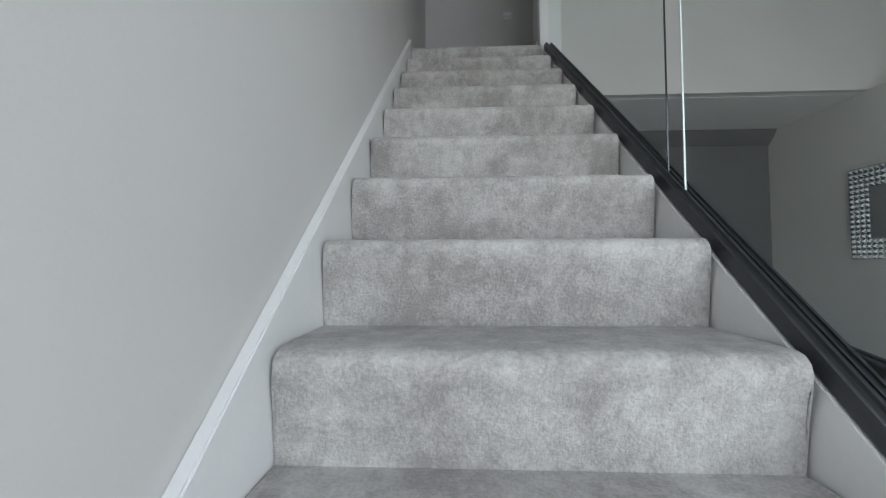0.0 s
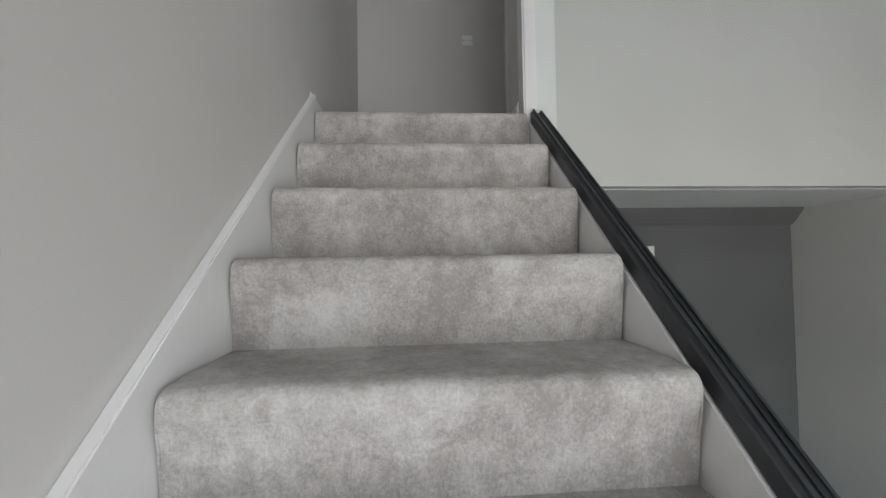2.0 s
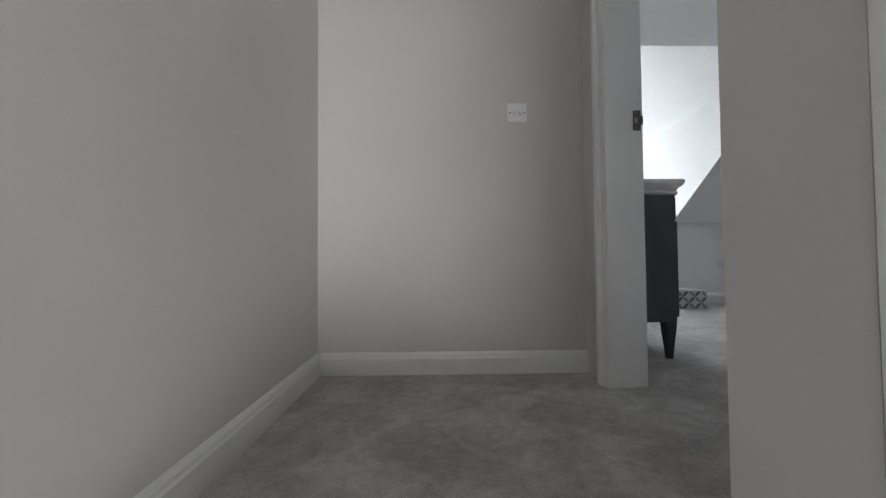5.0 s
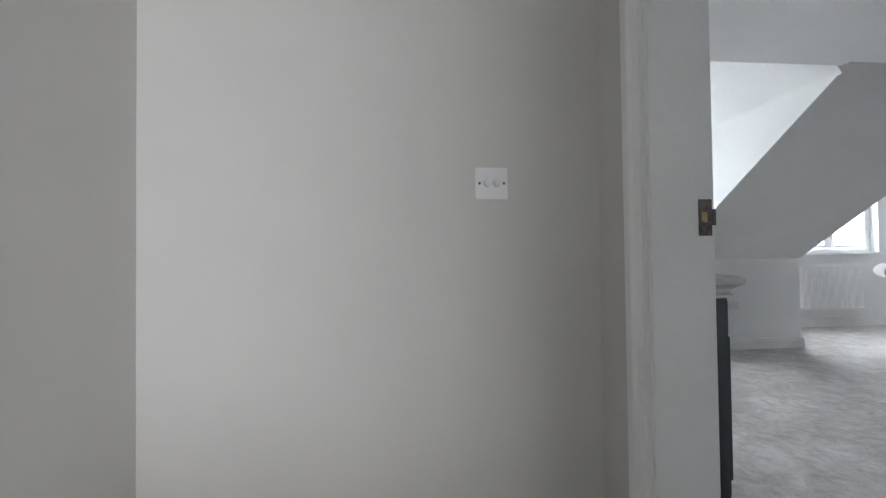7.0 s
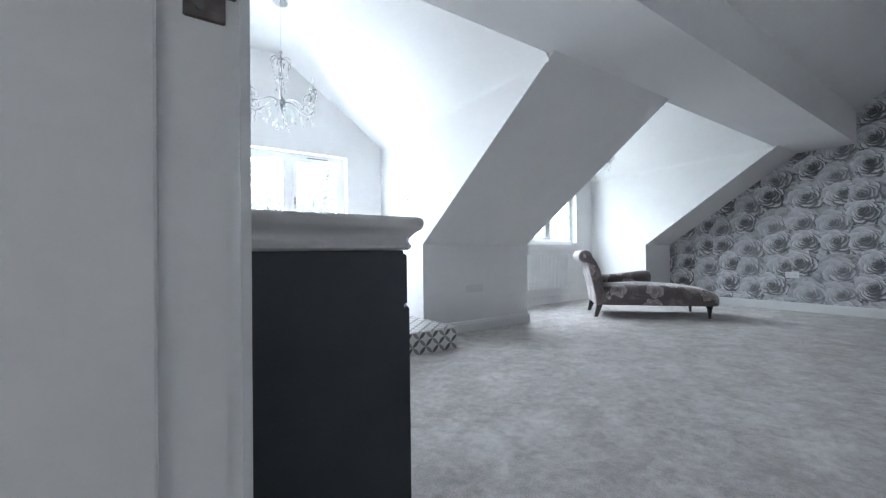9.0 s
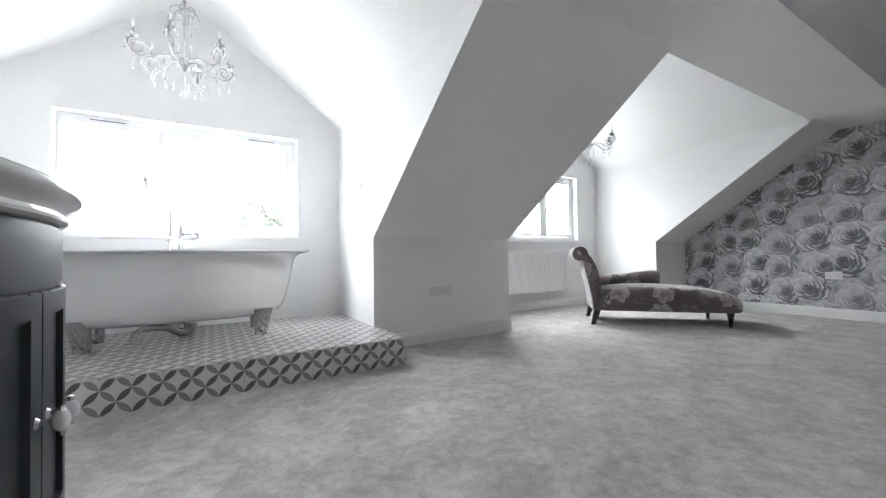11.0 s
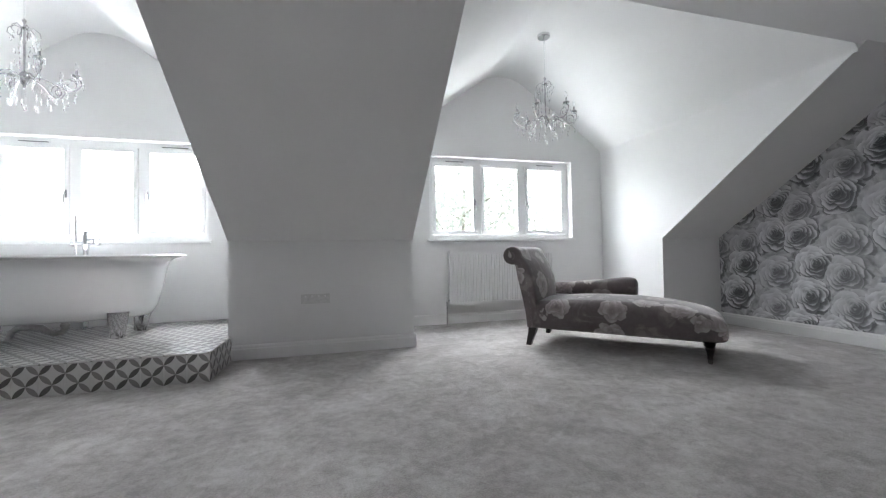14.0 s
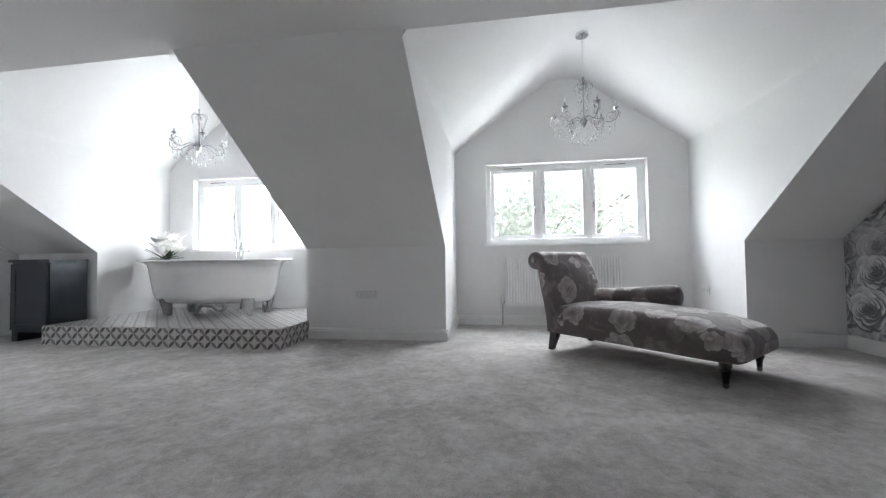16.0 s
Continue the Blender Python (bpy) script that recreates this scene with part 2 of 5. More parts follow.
def floral_fabric():
    """Mole-brown velvet printed with large pale blooms and blurred leaves."""
    m = bpy.data.materials.new("brown_floral_velvet")
    m.use_nodes = True
    t = m.node_tree
    n, link = t.nodes, t.links.new
    bsdf = n["Principled BSDF"]
    bsdf.inputs["Roughness"].default_value = 0.8
    bsdf.inputs["Sheen Weight"].default_value = 0.45
    bsdf.inputs["Sheen Roughness"].default_value = 0.4
    tc = n.new("ShaderNodeTexCoord")
    warp, fine, leaf = (n.new("ShaderNodeTexNoise") for _ in range(3))
    warp.inputs["Scale"].default_value, warp.inputs["Detail"].default_value = 11, 3
    fine.inputs["Scale"].default_value, fine.inputs["Detail"].default_value = 34, 4
    leaf.inputs["Scale"].default_value, leaf.inputs["Detail"].default_value, leaf.inputs["Distortion"].default_value = 7, 3, 1.0
    for tex in (warp, fine, leaf):
        link(tc.outputs["Object"], tex.inputs["Vector"])
    off = n.new("ShaderNodeVectorMath")
    off.operation = "MULTIPLY_ADD"
    link(warp.outputs["Color"], off.inputs[0])
    off.inputs[1].default_value = (0.075, 0.075, 0.075)
    link(tc.outputs["Object"], off.inputs[2])
    vor = n.new("ShaderNodeTexVoronoi")
    vor.inputs["Scale"].default_value, vor.inputs["Randomness"].default_value = 3.9, 0.85
    link(off.outputs[0], vor.inputs["Vector"])
    rel, xyz, hue = n.new("ShaderNodeVectorMath"), n.new("ShaderNodeSeparateXYZ"), n.new("ShaderNodeSeparateColor")
    rel.operation = "SUBTRACT"
    link(off.outputs[0], rel.inputs[0]), link(vor.outputs["Position"], rel.inputs[1]), link(rel.outputs[0], xyz.inputs[0])
    link(vor.outputs["Color"], hue.inputs[0])
    ang = math_node(t, "ARCTAN2", math_node(t, "SUBTRACT", xyz.outputs["Z"], math_node(t, "MULTIPLY", xyz.outputs["Y"], 0.8)), xyz.outputs["X"])
    ground = math_node(t, "MULTIPLY_ADD", smooth_rise(t, leaf.outputs["Fac"], 0.50, 0.66), 0.26, 0.17)
    spin = math_node(t, "MULTIPLY", hue.outputs[0], 6.28)
    whorls = ((0.46, 7, 0.0, 0.66, 0.76), (0.34, 6, 0.5, 0.56, 0.76), (0.22, 5, 1.2, 0.34, 0.62), (0.11, 4, 0.3, 0.2, 0.38))
    val = bloom(t, vor.outputs["Distance"], ang, spin, whorls, ground, -1.6, 0.02, 0.22)
    val = math_node(t, "ADD", val, math_node(t, "MULTIPLY_ADD", fine.outputs["Fac"], 0.22, -0.11))
    ramp = n.new("ShaderNodeValToRGB")
    e = ramp.color_ramp.elements
    e[0].position, e[0].color = 0.05, (0.095, 0.079, 0.078, 1)
    e[1].position, e[1].color = 0.95, (0.47, 0.43, 0.415, 1)
    e.new(0.35).color = (0.165, 0.140, 0.138, 1)
    e.new(0.62).color = (0.29, 0.255, 0.248, 1)
    link(val, ramp.inputs["Fac"]), link(ramp.outputs["Color"], bsdf.inputs["Base Color"])
    bump = n.new("ShaderNodeBump")
    bump.inputs["Strength"].default_value, bump.inputs["Distance"].default_value = 0.3, 0.007
    link(math_node(t, "MULTIPLY_ADD", warp.outputs["Fac"], 0.8, fine.outputs["Fac"]), bump.inputs["Height"]), link(bump.outputs["Normal"], bsdf.inputs["Normal"])
    return m


def clear_glass(name, tint=(1, 1, 1), rough=0.0):
    m = bpy.data.materials.new(name)
    m.use_nodes = True
    b = m.node_tree.nodes["Principled BSDF"]
    b.inputs["Base Color"].default_value = (*tint, 1)
    b.inputs["Transmission Weight"].default_value, b.inputs["Roughness"].default_value, b.inputs["IOR"].default_value = 1.0, rough, 1.45
    return m


def pane_glass():
    """Thin pane: mostly see-through, a little mirror gloss."""
    m = bpy.data.materials.new("pane_glass")
    m.use_nodes = True
    t = m.node_tree
    n = t.nodes
    n.remove(n["Principled BSDF"])
    mix, see, gloss, fres = (n.new(k) for k in ("ShaderNodeMixShader", "ShaderNodeBsdfTransparent", "ShaderNodeBsdfGlossy", "ShaderNodeLayerWeight"))
    gloss.inputs["Roughness"].default_value = 0.02
    fres.inputs["Blend"].default_value = 0.12
    see.inputs["Color"].default_value = (0.96, 0.98, 0.97, 1)
    t.links.new(math_node(t, "MULTIPLY_ADD", math_node(t, "POWER", fres.outputs["Facing"], 3.0), 0.5, 0.02), mix.inputs["Fac"])
    t.links.new(see.outputs[0], mix.inputs[1]), t.links.new(gloss.outputs[0], mix.inputs[2])
    t.links.new(mix.outputs[0], n["Material Output"].inputs["Surface"])
    return m


WALL = material("warm_grey_emulsion", (0.62, 0.607, 0.59), 0.75, vary=0.02, scale=1.3, grain=260, bump=0.03)
WHITE_WALL = material("white_emulsion", (0.79, 0.788, 0.785), 0.75, vary=0.015, scale=1.1, grain=240, bump=0.03)
TRIM = material("white_satin_paint", (0.78, 0.775, 0.77), 0.38, vary=0.02, scale=3, grain=60, bump=0.02)
CARPET = carpet_material()
ROSES = rose_wallpaper()
TILE = tile_material()
GROUT = material("grey_grout", (0.42, 0.41, 0.40), 0.9, vary=0.1, scale=30)
FABRIC = floral_fabric()
RAIL = material("charcoal_powder_coat", (0.035, 0.038, 0.042), 0.42, vary=0.08, scale=20, grain=400, bump=0.02)
NAVY = material("charcoal_blue_paint", (0.032, 0.038, 0.046), 0.40, vary=0.06, scale=9, grain=90, bump=0.02)
MARBLE = material("pale_grey_marble", (0.60, 0.59, 0.58), 0.2, vary=0.06, scale=4, grain=14, bump=0.0, coat=0.3)
ENAMEL = material("white_enamel", (0.80, 0.80, 0.80), 0.16, vary=0.01, scale=2, grain=20, bump=0.0, coat=0.5)
FOOT_CHROME = material("smoky_chrome", (0.46, 0.46, 0.47), 0.22, 1.0, vary=0.08, scale=30, grain=200, bump=0.0)
BATH_CHROME = material("brushed_bath_chrome", (0.52, 0.52, 0.53), 0.17, 1.0, vary=0.03, scale=20, grain=200, bump=0.0)
CHROME = material("polished_chrome", (0.72, 0.73, 0.74), 0.12, 1.0, vary=0.04, scale=30, grain=200, bump=0.0)
DARK_WOOD = material("dark_stained_wood", (0.022, 0.018, 0.016), 0.35, vary=0.15, scale=14, grain=70, bump=0.04)
UPVC = material("white_upvc", (0.88, 0.88, 0.88), 0.3, vary=0.01, scale=4, grain=50, bump=0.0)
PLASTIC = material("white_plastic", (0.80, 0.80, 0.80), 0.3, vary=0.01, scale=8, grain=60, bump=0.0)
RAD_PAINT = material("white_radiator_enamel", (0.80, 0.80, 0.80), 0.3, vary=0.01, scale=6, grain=70, bump=0.0)
CRYSTAL = clear_glass("cut_crystal", (0.98, 0.99, 1.0), 0.02)
GLASS = pane_glass()
BRONZE = material("tarnished_steel", (0.16, 0.14, 0.13), 0.4, 1.0, vary=0.15, scale=80)
PALE_STEEL = material("pale_satin_steel", (0.68, 0.68, 0.67), 0.4, 0.3, vary=0.04, scale=40, grain=300, bump=0.02)
SATIN_STEEL = material("satin_steel", (0.52, 0.51, 0.50), 0.42, 0.7, vary=0.06, scale=40, grain=300, bump=0.02)
BRASS = material("worn_brass", (0.42, 0.30, 0.16), 0.35, 1.0, vary=0.1, scale=60)
# dark base colour stands in for the shade at the back of the lower hall
SHADED_WALL = material("shaded_emulsion", (0.12, 0.12, 0.12), 0.8, vary=0.04, scale=1.4, grain=260, bump=0.03)
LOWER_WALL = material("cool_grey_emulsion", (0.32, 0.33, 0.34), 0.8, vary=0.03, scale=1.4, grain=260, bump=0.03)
PETAL_WHITE = material("white_petals", (0.82, 0.81, 0.79), 0.6, vary=0.04, scale=25, bump=0.0)
LEAF_DARK = material("dark_green_leaf", (0.035, 0.05, 0.03), 0.5, vary=0.2, scale=30, bump=0.0)
FOLIAGE = material("tree_foliage", (0.15, 0.155, 0.137), 0.7, vary=0.3, scale=1.5, bump=0.0)
ft = FOLIAGE.node_tree
thin, both = ft.nodes.new("ShaderNodeBsdfTranslucent"), ft.nodes.new("ShaderNodeAddShader")
thin.inputs["Color"].default_value = (0.375, 0.385, 0.355, 1)
ft.links.new(ft.nodes["Principled BSDF"].outputs[0], both.inputs[0]), ft.links.new(thin.outputs[0], both.inputs[1])
ft.links.new(both.outputs[0], ft.nodes["Material Output"].inputs["Surface"])
BARK = material("tree_bark", (0.30, 0.28, 0.23), 0.9, vary=0.25, scale=9, bump=0.3)
GRASS = material("lawn", (0.07, 0.10, 0.03), 0.9, vary=0.2, scale=0.5, bump=0.1)
MIRROR = material("mirror_silver", (0.85, 0.86, 0.87), 0.03, 1.0, vary=0.0, bump=0.0)
STEEL_BEAD = material("silvered_glass_beads", (0.33, 0.34, 0.35), 0.18, 0.8, vary=0.2, scale=40, bump=0.1)
SKY_GLOW = bpy.data.materials.new("bright_overcast")
SKY_GLOW.use_nodes = True
SKY_GLOW.node_tree.nodes["Principled BSDF"].inputs["Emission Color"].default_value = (0.95, 0.98, 1.0, 1)
SKY_GLOW.node_tree.nodes["Principled BSDF"].inputs["Emission Strength"].default_value = 1.35
VENT = material("grey_vent", (0.12, 0.12, 0.12), 0.6)

# mesh helpers


def box(bm, x0, x1, y0, y1, z0, z1, bevel=0.0):
    """A box added to bm, with softened edges if bevel."""
    vs = [bm.verts.new(p) for p in ((x0, y0, z0), (x1, y0, z0), (x1, y1, z0), (x0, y1, z0), (x0, y0, z1), (x1, y0, z1), (x1, y1, z1), (x0, y1, z1))]
    fs = [bm.faces.new([vs[i] for i in q]) for q in ((3, 2, 1, 0), (4, 5, 6, 7), (0, 1, 5, 4), (1, 2, 6, 5), (2, 3, 7, 6), (3, 0, 4, 7))]
    if bevel:
        bmesh.ops.bevel(bm, geom=list({e for f in fs for e in f.edges}), offset=bevel, segments=2, affect="EDGES", clamp_overlap=True)
    return bm


def prism(bm, pts, axis, a, b, bevel=0.0, segments=2):
    """A polygon of 2D points, drawn out along an axis from a to b. 2D order: x: (y, z); y: (x, z); z: (x, y)."""
    def at(p, s):
        return {"x": (s, p[0], p[1]), "y": (p[0], s, p[1]), "z": (p[0], p[1], s)}[axis]
    va, vb = [bm.verts.new(at(p, a)) for p in pts], [bm.verts.new(at(p, b)) for p in pts]
    fs = [bm.faces.new(va), bm.faces.new(vb[::-1])]
    for i in range(len(pts)):
        j = (i + 1) % len(pts)
        fs.append(bm.faces.new((va[j], va[i], vb[i], vb[j])))
    bmesh.ops.recalc_face_normals(bm, faces=fs)
    if bevel:
        bmesh.ops.bevel(bm, geom=list(fs[0].edges) + list(fs[1].edges), offset=bevel, segments=segments, affect="EDGES", clamp_overlap=True)
    return bm


def lathe(bm, profile, n=24, at=(0, 0, 0), m=None):
    """A turned shape: (radius, z) from bottom to top."""
    rings = []
    mm = Matrix.Translation(at) @ (m or Matrix.Identity(4))
    for r, z in profile:
        rings.append([bm.verts.new(mm @ Vector((r * math.cos(2 * math.pi * i / n), r * math.sin(2 * math.pi * i / n), z))) for i in range(n)])
    for a, b in zip(rings, rings[1:]):
        for i in range(n):
            bm.faces.new((a[i], a[(i + 1) % n], b[(i + 1) % n], b[i]))
    bm.faces.new(rings[0][::-1]), bm.faces.new(rings[-1])
    return bm


def tube(bm, points, radius, n=10, taper=1.0):
    """A round bar along points."""
    pts = [Vector(p) for p in points]
    rings = []
    side = None
    for i, p in enumerate(pts):
        d = (pts[min(i + 1, len(pts) - 1)] - pts[max(i - 1, 0)]).normalized()
        if side is None:
            side = d.orthogonal().normalized()
        side = (side - d * side.dot(d)).normalized()
        up = d.cross(side)
        r = radius * (1 + (taper - 1) * i / max(1, len(pts) - 1))
        rings.append([bm.verts.new(p + r * (math.cos(2 * math.pi * k / n) * side + math.sin(2 * math.pi * k / n) * up)) for k in range(n)])
    for a, b in zip(rings, rings[1:]):
        for k in range(n):
            bm.faces.new((a[k], a[(k + 1) % n], b[(k + 1) % n], b[k]))
    bm.faces.new(rings[0][::-1]), bm.faces.new(rings[-1])
    return bm


def mesh_of(name, bm, mat, smooth=True):
    me = bpy.data.meshes.new(name)
    bmesh.ops.recalc_face_normals(bm, faces=bm.faces)
    bm.to_mesh(me)
    bm.free()
    me.materials.append(mat)
    if smooth:
        me.set_sharp_from_angle(angle=radians(38))
        for p in me.polygons:
            p.use_smooth = True
    return me


def part(name, bm, mat, parent, label="", smooth=True):
    """One mesh under a thing or under a part."""
    ob = new(name, mesh_of(name, bm, mat, smooth))
    ob.parent = parent
    return tagged(ob, label)


def structure(name, bm, mat, label="", category="", smooth=False):
    return tagged(new(name, mesh_of(name, bm, mat, smooth)), label, category or name.split("_")[0], kind="structure")


def thing(name, label, category, at=(0, 0, 0), rz=0, group="", kind=""):
    ob = new(name)
    ob.matrix_world = pose(*at, 0, 0, rz)
    return tagged(ob, label, category, group, kind)


def boxes(*list_of, bevel=0.0):
    bm = bmesh.new()
    for b in list_of:
        box(bm, *b, bevel=bevel)
    return bm


def grid_wall(axis, us, zs, gaps, a, b):
    """One wall with openings: cells of the grid us x zs, all but the gaps, from depth a to b. axis: the way it is thick."""
    bm = bmesh.new()
    at = (lambda u, z, d: (d, u, z)) if axis == "x" else (lambda u, z, d: (u, d, z))
    v = {(i, k, s): bm.verts.new(at(u, z, d)) for i, u in enumerate(us) for k, z in enumerate(zs) for s, d in enumerate((a, b))}
    solid = {(i, k) for i in range(len(us) - 1) for k in range(len(zs) - 1)} - set(gaps)
    for i, k in solid:
        for s in (0, 1):
            bm.faces.new([v[i, k, s], v[i + 1, k, s], v[i + 1, k + 1, s], v[i, k + 1, s]])
        for n, (p, q) in (((i - 1, k), ((i, k), (i, k + 1))), ((i + 1, k), ((i + 1, k), (i + 1, k + 1))), ((i, k - 1), ((i, k), (i + 1, k))), ((i, k + 1), ((i, k + 1), (i + 1, k + 1)))):
            if n not in solid:
                bm.faces.new([v[(*p, 0)], v[(*q, 0)], v[(*q, 1)], v[(*p, 1)]])
    for vert in [x for x in bm.verts if not x.link_faces]:
        bm.verts.remove(vert)
    return bm

# ---- the shell of the house ----
R, G = 0.228, 0.268            # riser and going
KNEE_Y, KNEE_Z, PITCH = 4.367, 0.978, 0.718
WIN_Y, EAST, SOUTH = 5.384, 8.62, 0.26
BEAM_Z, BEAM_N, BEAM_S = 2.235, 2.665, 2.035
D1, D2 = (0.79, 3.47), (5.005, 7.815)      # dormers, cheek to cheek
W1, W2 = (1.175, 3.032), (5.403, 7.357)   # windows
SILL, HEAD = 1.03, 2.045
EAVES, RIDGE = 2.24, 3.09


def slope_z(y):
    return KNEE_Z + PITCH * (KNEE_Y - y)


structure("floor_landing", prism(bmesh.new(), [(-0.05, 0.0), (0.04, 0.0), (0.04, 0.12), (1.1, 0.12), (1.1, 0.30), (1.26, 0.30), (1.26, 1.557), (-0.05, 1.557)], "z", -0.3, 0.0), CARPET, "mottled silver-grey cut-pile carpet on the landing", "carpet")
structure("floor", prism(bmesh.new(), [(1.26, SOUTH), (EAST, SOUTH), (EAST, KNEE_Y), (D2[1], KNEE_Y), (D2[1], WIN_Y), (D2[0], WIN_Y), (D2[0], KNEE_Y), (D1[1], KNEE_Y), (D1[1], WIN_Y), (D1[0], WIN_Y), (D1[0], KNEE_Y), (-0.35, KNEE_Y), (-0.35, 2.85), (1.26, 2.85)], "z", -0.3, 0.0),
          CARPET, "mottled silver-grey cut-pile carpet across the bedroom", "carpet")
structure("wall_stair", boxes((-0.12, -0.01, -5.0, 1.70, -2.9, 2.75)), WALL, "smooth warm grey painted stair wall", "wall")
structure("wall_landing_end", boxes((-0.05, 1.285, 1.557, 1.70, -0.3, 2.75)), WALL, "warm grey painted end wall of the landing", "wall")
structure("wall_door", grid_wall("x", (SOUTH, 0.47, 1.352, 2.85), (-0.3, 2.09, 3.6), [(1, 0)], 1.285, 1.441), WALL,
          "warm grey painted wall with a doorway", "wall")
structure("wall_nook", boxes((-0.35, 1.26, 2.75, 2.85, -0.3, 3.6)), WHITE_WALL, "white painted return wall", "wall")
structure("wall_west", boxes((-0.5, -0.35, 2.75, 5.63, -0.3, 3.6)), WHITE_WALL, "white painted west wall", "wall")
structure("wall_rose", boxes((EAST, EAST + 0.15, SOUTH, 5.63, -0.3, 3.6)), ROSES, "wall papered with large grey and white roses", "wall")
structure("wall_south", boxes((1.16, 7.2, 0.18, 0.22, -0.315, 3.6)), WALL, "pale painted wall above the stairwell", "wall")
# unseen lining on the room side, white so it bounces window light back
structure("wall_south_room", boxes((1.16, 7.2, 0.22, SOUTH, -0.315, 3.6)), WHITE_WALL, "unseen white lining of the south wall, added to bounce light", "wall")
structure("wall_south_east", boxes((7.2, EAST, 0.18, SOUTH, -0.315, 3.6)), WHITE_WALL, "pale painted south wall", "wall")
structure("wall_stair_post", boxes((1.012, 1.16, 0.09, 0.30, -0.33, 2.75), (1.16, 1.285, SOUTH, 0.30, -0.33, 2.75)), WALL, "short painted wall at the head of the stairs", "wall")
bm = bmesh.new()
box(bm, 1.005, 1.168, -0.005, 0.09, -0.6, 2.75, bevel=0.008)
structure("trim_post", bm, TRIM, "white painted post lining at the stair head", "trim", True)
structure("ceiling_landing", boxes((0, 1.285, 0.30, 1.557, 2.45, 2.6)), WHITE_WALL, "white landing ceiling", "ceiling")
structure("ceiling_stair", boxes((0, 7.2, -5.0, 0.18, 2.6, 2.75)), WHITE_WALL, "white stairwell ceiling", "ceiling")

for name, a, b in (("wall_knee_west", -0.35, D1[0]), ("wall_knee_pier", D1[1], D2[0]), ("wall_knee_east", D2[1], EAST)):
    top = (KNEE_Y - 0.0, KNEE_Z)
    y_top = KNEE_Y - (BEAM_Z - KNEE_Z) / PITCH
    structure(name, prism(bmesh.new(), [(KNEE_Y, -0.3), (5.63, -0.3), (5.63, 2.9), (y_top, 2.9), (y_top, BEAM_Z), top], "x", a, b), WHITE_WALL,
              "white knee wall and sloping ceiling between dormers", "wall")
structure("ceiling_beam", boxes((-0.35, EAST, BEAM_S, BEAM_N, BEAM_Z, 2.92)), WHITE_WALL, "boxed-in white roof beam", "beam")
structure("ceiling_slope", prism(bmesh.new(), [(BEAM_S, slope_z(BEAM_S)), (1.1, slope_z(1.1)), (SOUTH, slope_z(1.1)), (SOUTH, 3.75), (BEAM_S, 3.75)], "x", 1.441, EAST),
          WHITE_WALL, "white sloping bedroom ceiling", "ceiling")


def arc_corner(p, q, r, d, n=5, d2=None):
    """Corner q between p and r, rounded off over length d (and d2 beyond it)."""
    p, q, r = Vector(p), Vector(q), Vector(r)
    a, b = q + (p - q).normalized() * d, q + (r - q).normalized() * (d2 or d)
    return [tuple((1 - s) ** 2 * a + 2 * s * (1 - s) * q + s * s * b) for s in (i / n for i in range(n + 1))]


def dormer(number, x0, x1, w0, w1):
    mid = (x0 + x1) / 2 - 0.03
    e0, r0, r1, e1 = (x0, EAVES), (mid - 0.17, RIDGE), (mid + 0.17, RIDGE), (x1, EAVES)
    a0, a1 = x0 + 0.0012, x1 - 0.0012
    e0, e1 = (a0, EAVES), (a1, EAVES)
    inner = [(x0 - 0.0005, EAVES - 0.058), (a0, EAVES - 0.052)] + arc_corner((a0, 1.5), e0, r0, 0.05, 8, 0.40) + arc_corner(e0, r0, r1, 0.14) + arc_corner(r0, r1, e1, 0.14) + arc_corner(r1, e1, (a1, 1.5), 0.40, 8, 0.05) + [(a1, EAVES - 0.052), (x1 + 0.0005, EAVES - 0.058)]
    ceiling = structure(f"ceiling_dormer_{number}", prism(bmesh.new(), inner + [(x1, 3.4), (x0, 3.4)], "y", BEAM_N, WIN_Y), WHITE_WALL,
                        "white vaulted ceiling of a dormer", "ceiling", True)
    structure(f"wall_gable_{number}", grid_wall("y", (x0, w0, w1, x1), (-0.3, SILL, HEAD, 3.4), [(1, 1)], WIN_Y, 5.63), WHITE_WALL, "white gable wall with a window", "wall")
    return ceiling


dormer(1, *D1, *W1)
dormer(2, *D2, *W2)


def skirting(name, path, h=0.10, d=0.018):
    """A moulded board along straight runs: (x0, y0, x1, y1, side) with side the way it stands out."""
    bm = bmesh.new()
    for x0, y0, x1, y1, nx, ny in path:
        prof = [(0, 0), (d, 0), (d, h * 0.72), (d * 0.75, h * 0.78), (d * 0.7, h * 0.88), (d * 0.35, h * 0.97), (0, h)]
        a = [bm.verts.new((x0 + nx * u, y0 + ny * u, v)) for u, v in prof]
        b = [bm.verts.new((x1 + nx * u, y1 + ny * u, v)) for u, v in prof]
        bm.faces.new(a), bm.faces.new(b[::-1])
        for i in range(len(prof)):
            j = (i + 1) % len(prof)
            bm.faces.new((a[j], a[i], b[i], b[j]))
    return structure(name, bm, TRIM, "white moulded skirting board", "skirting")


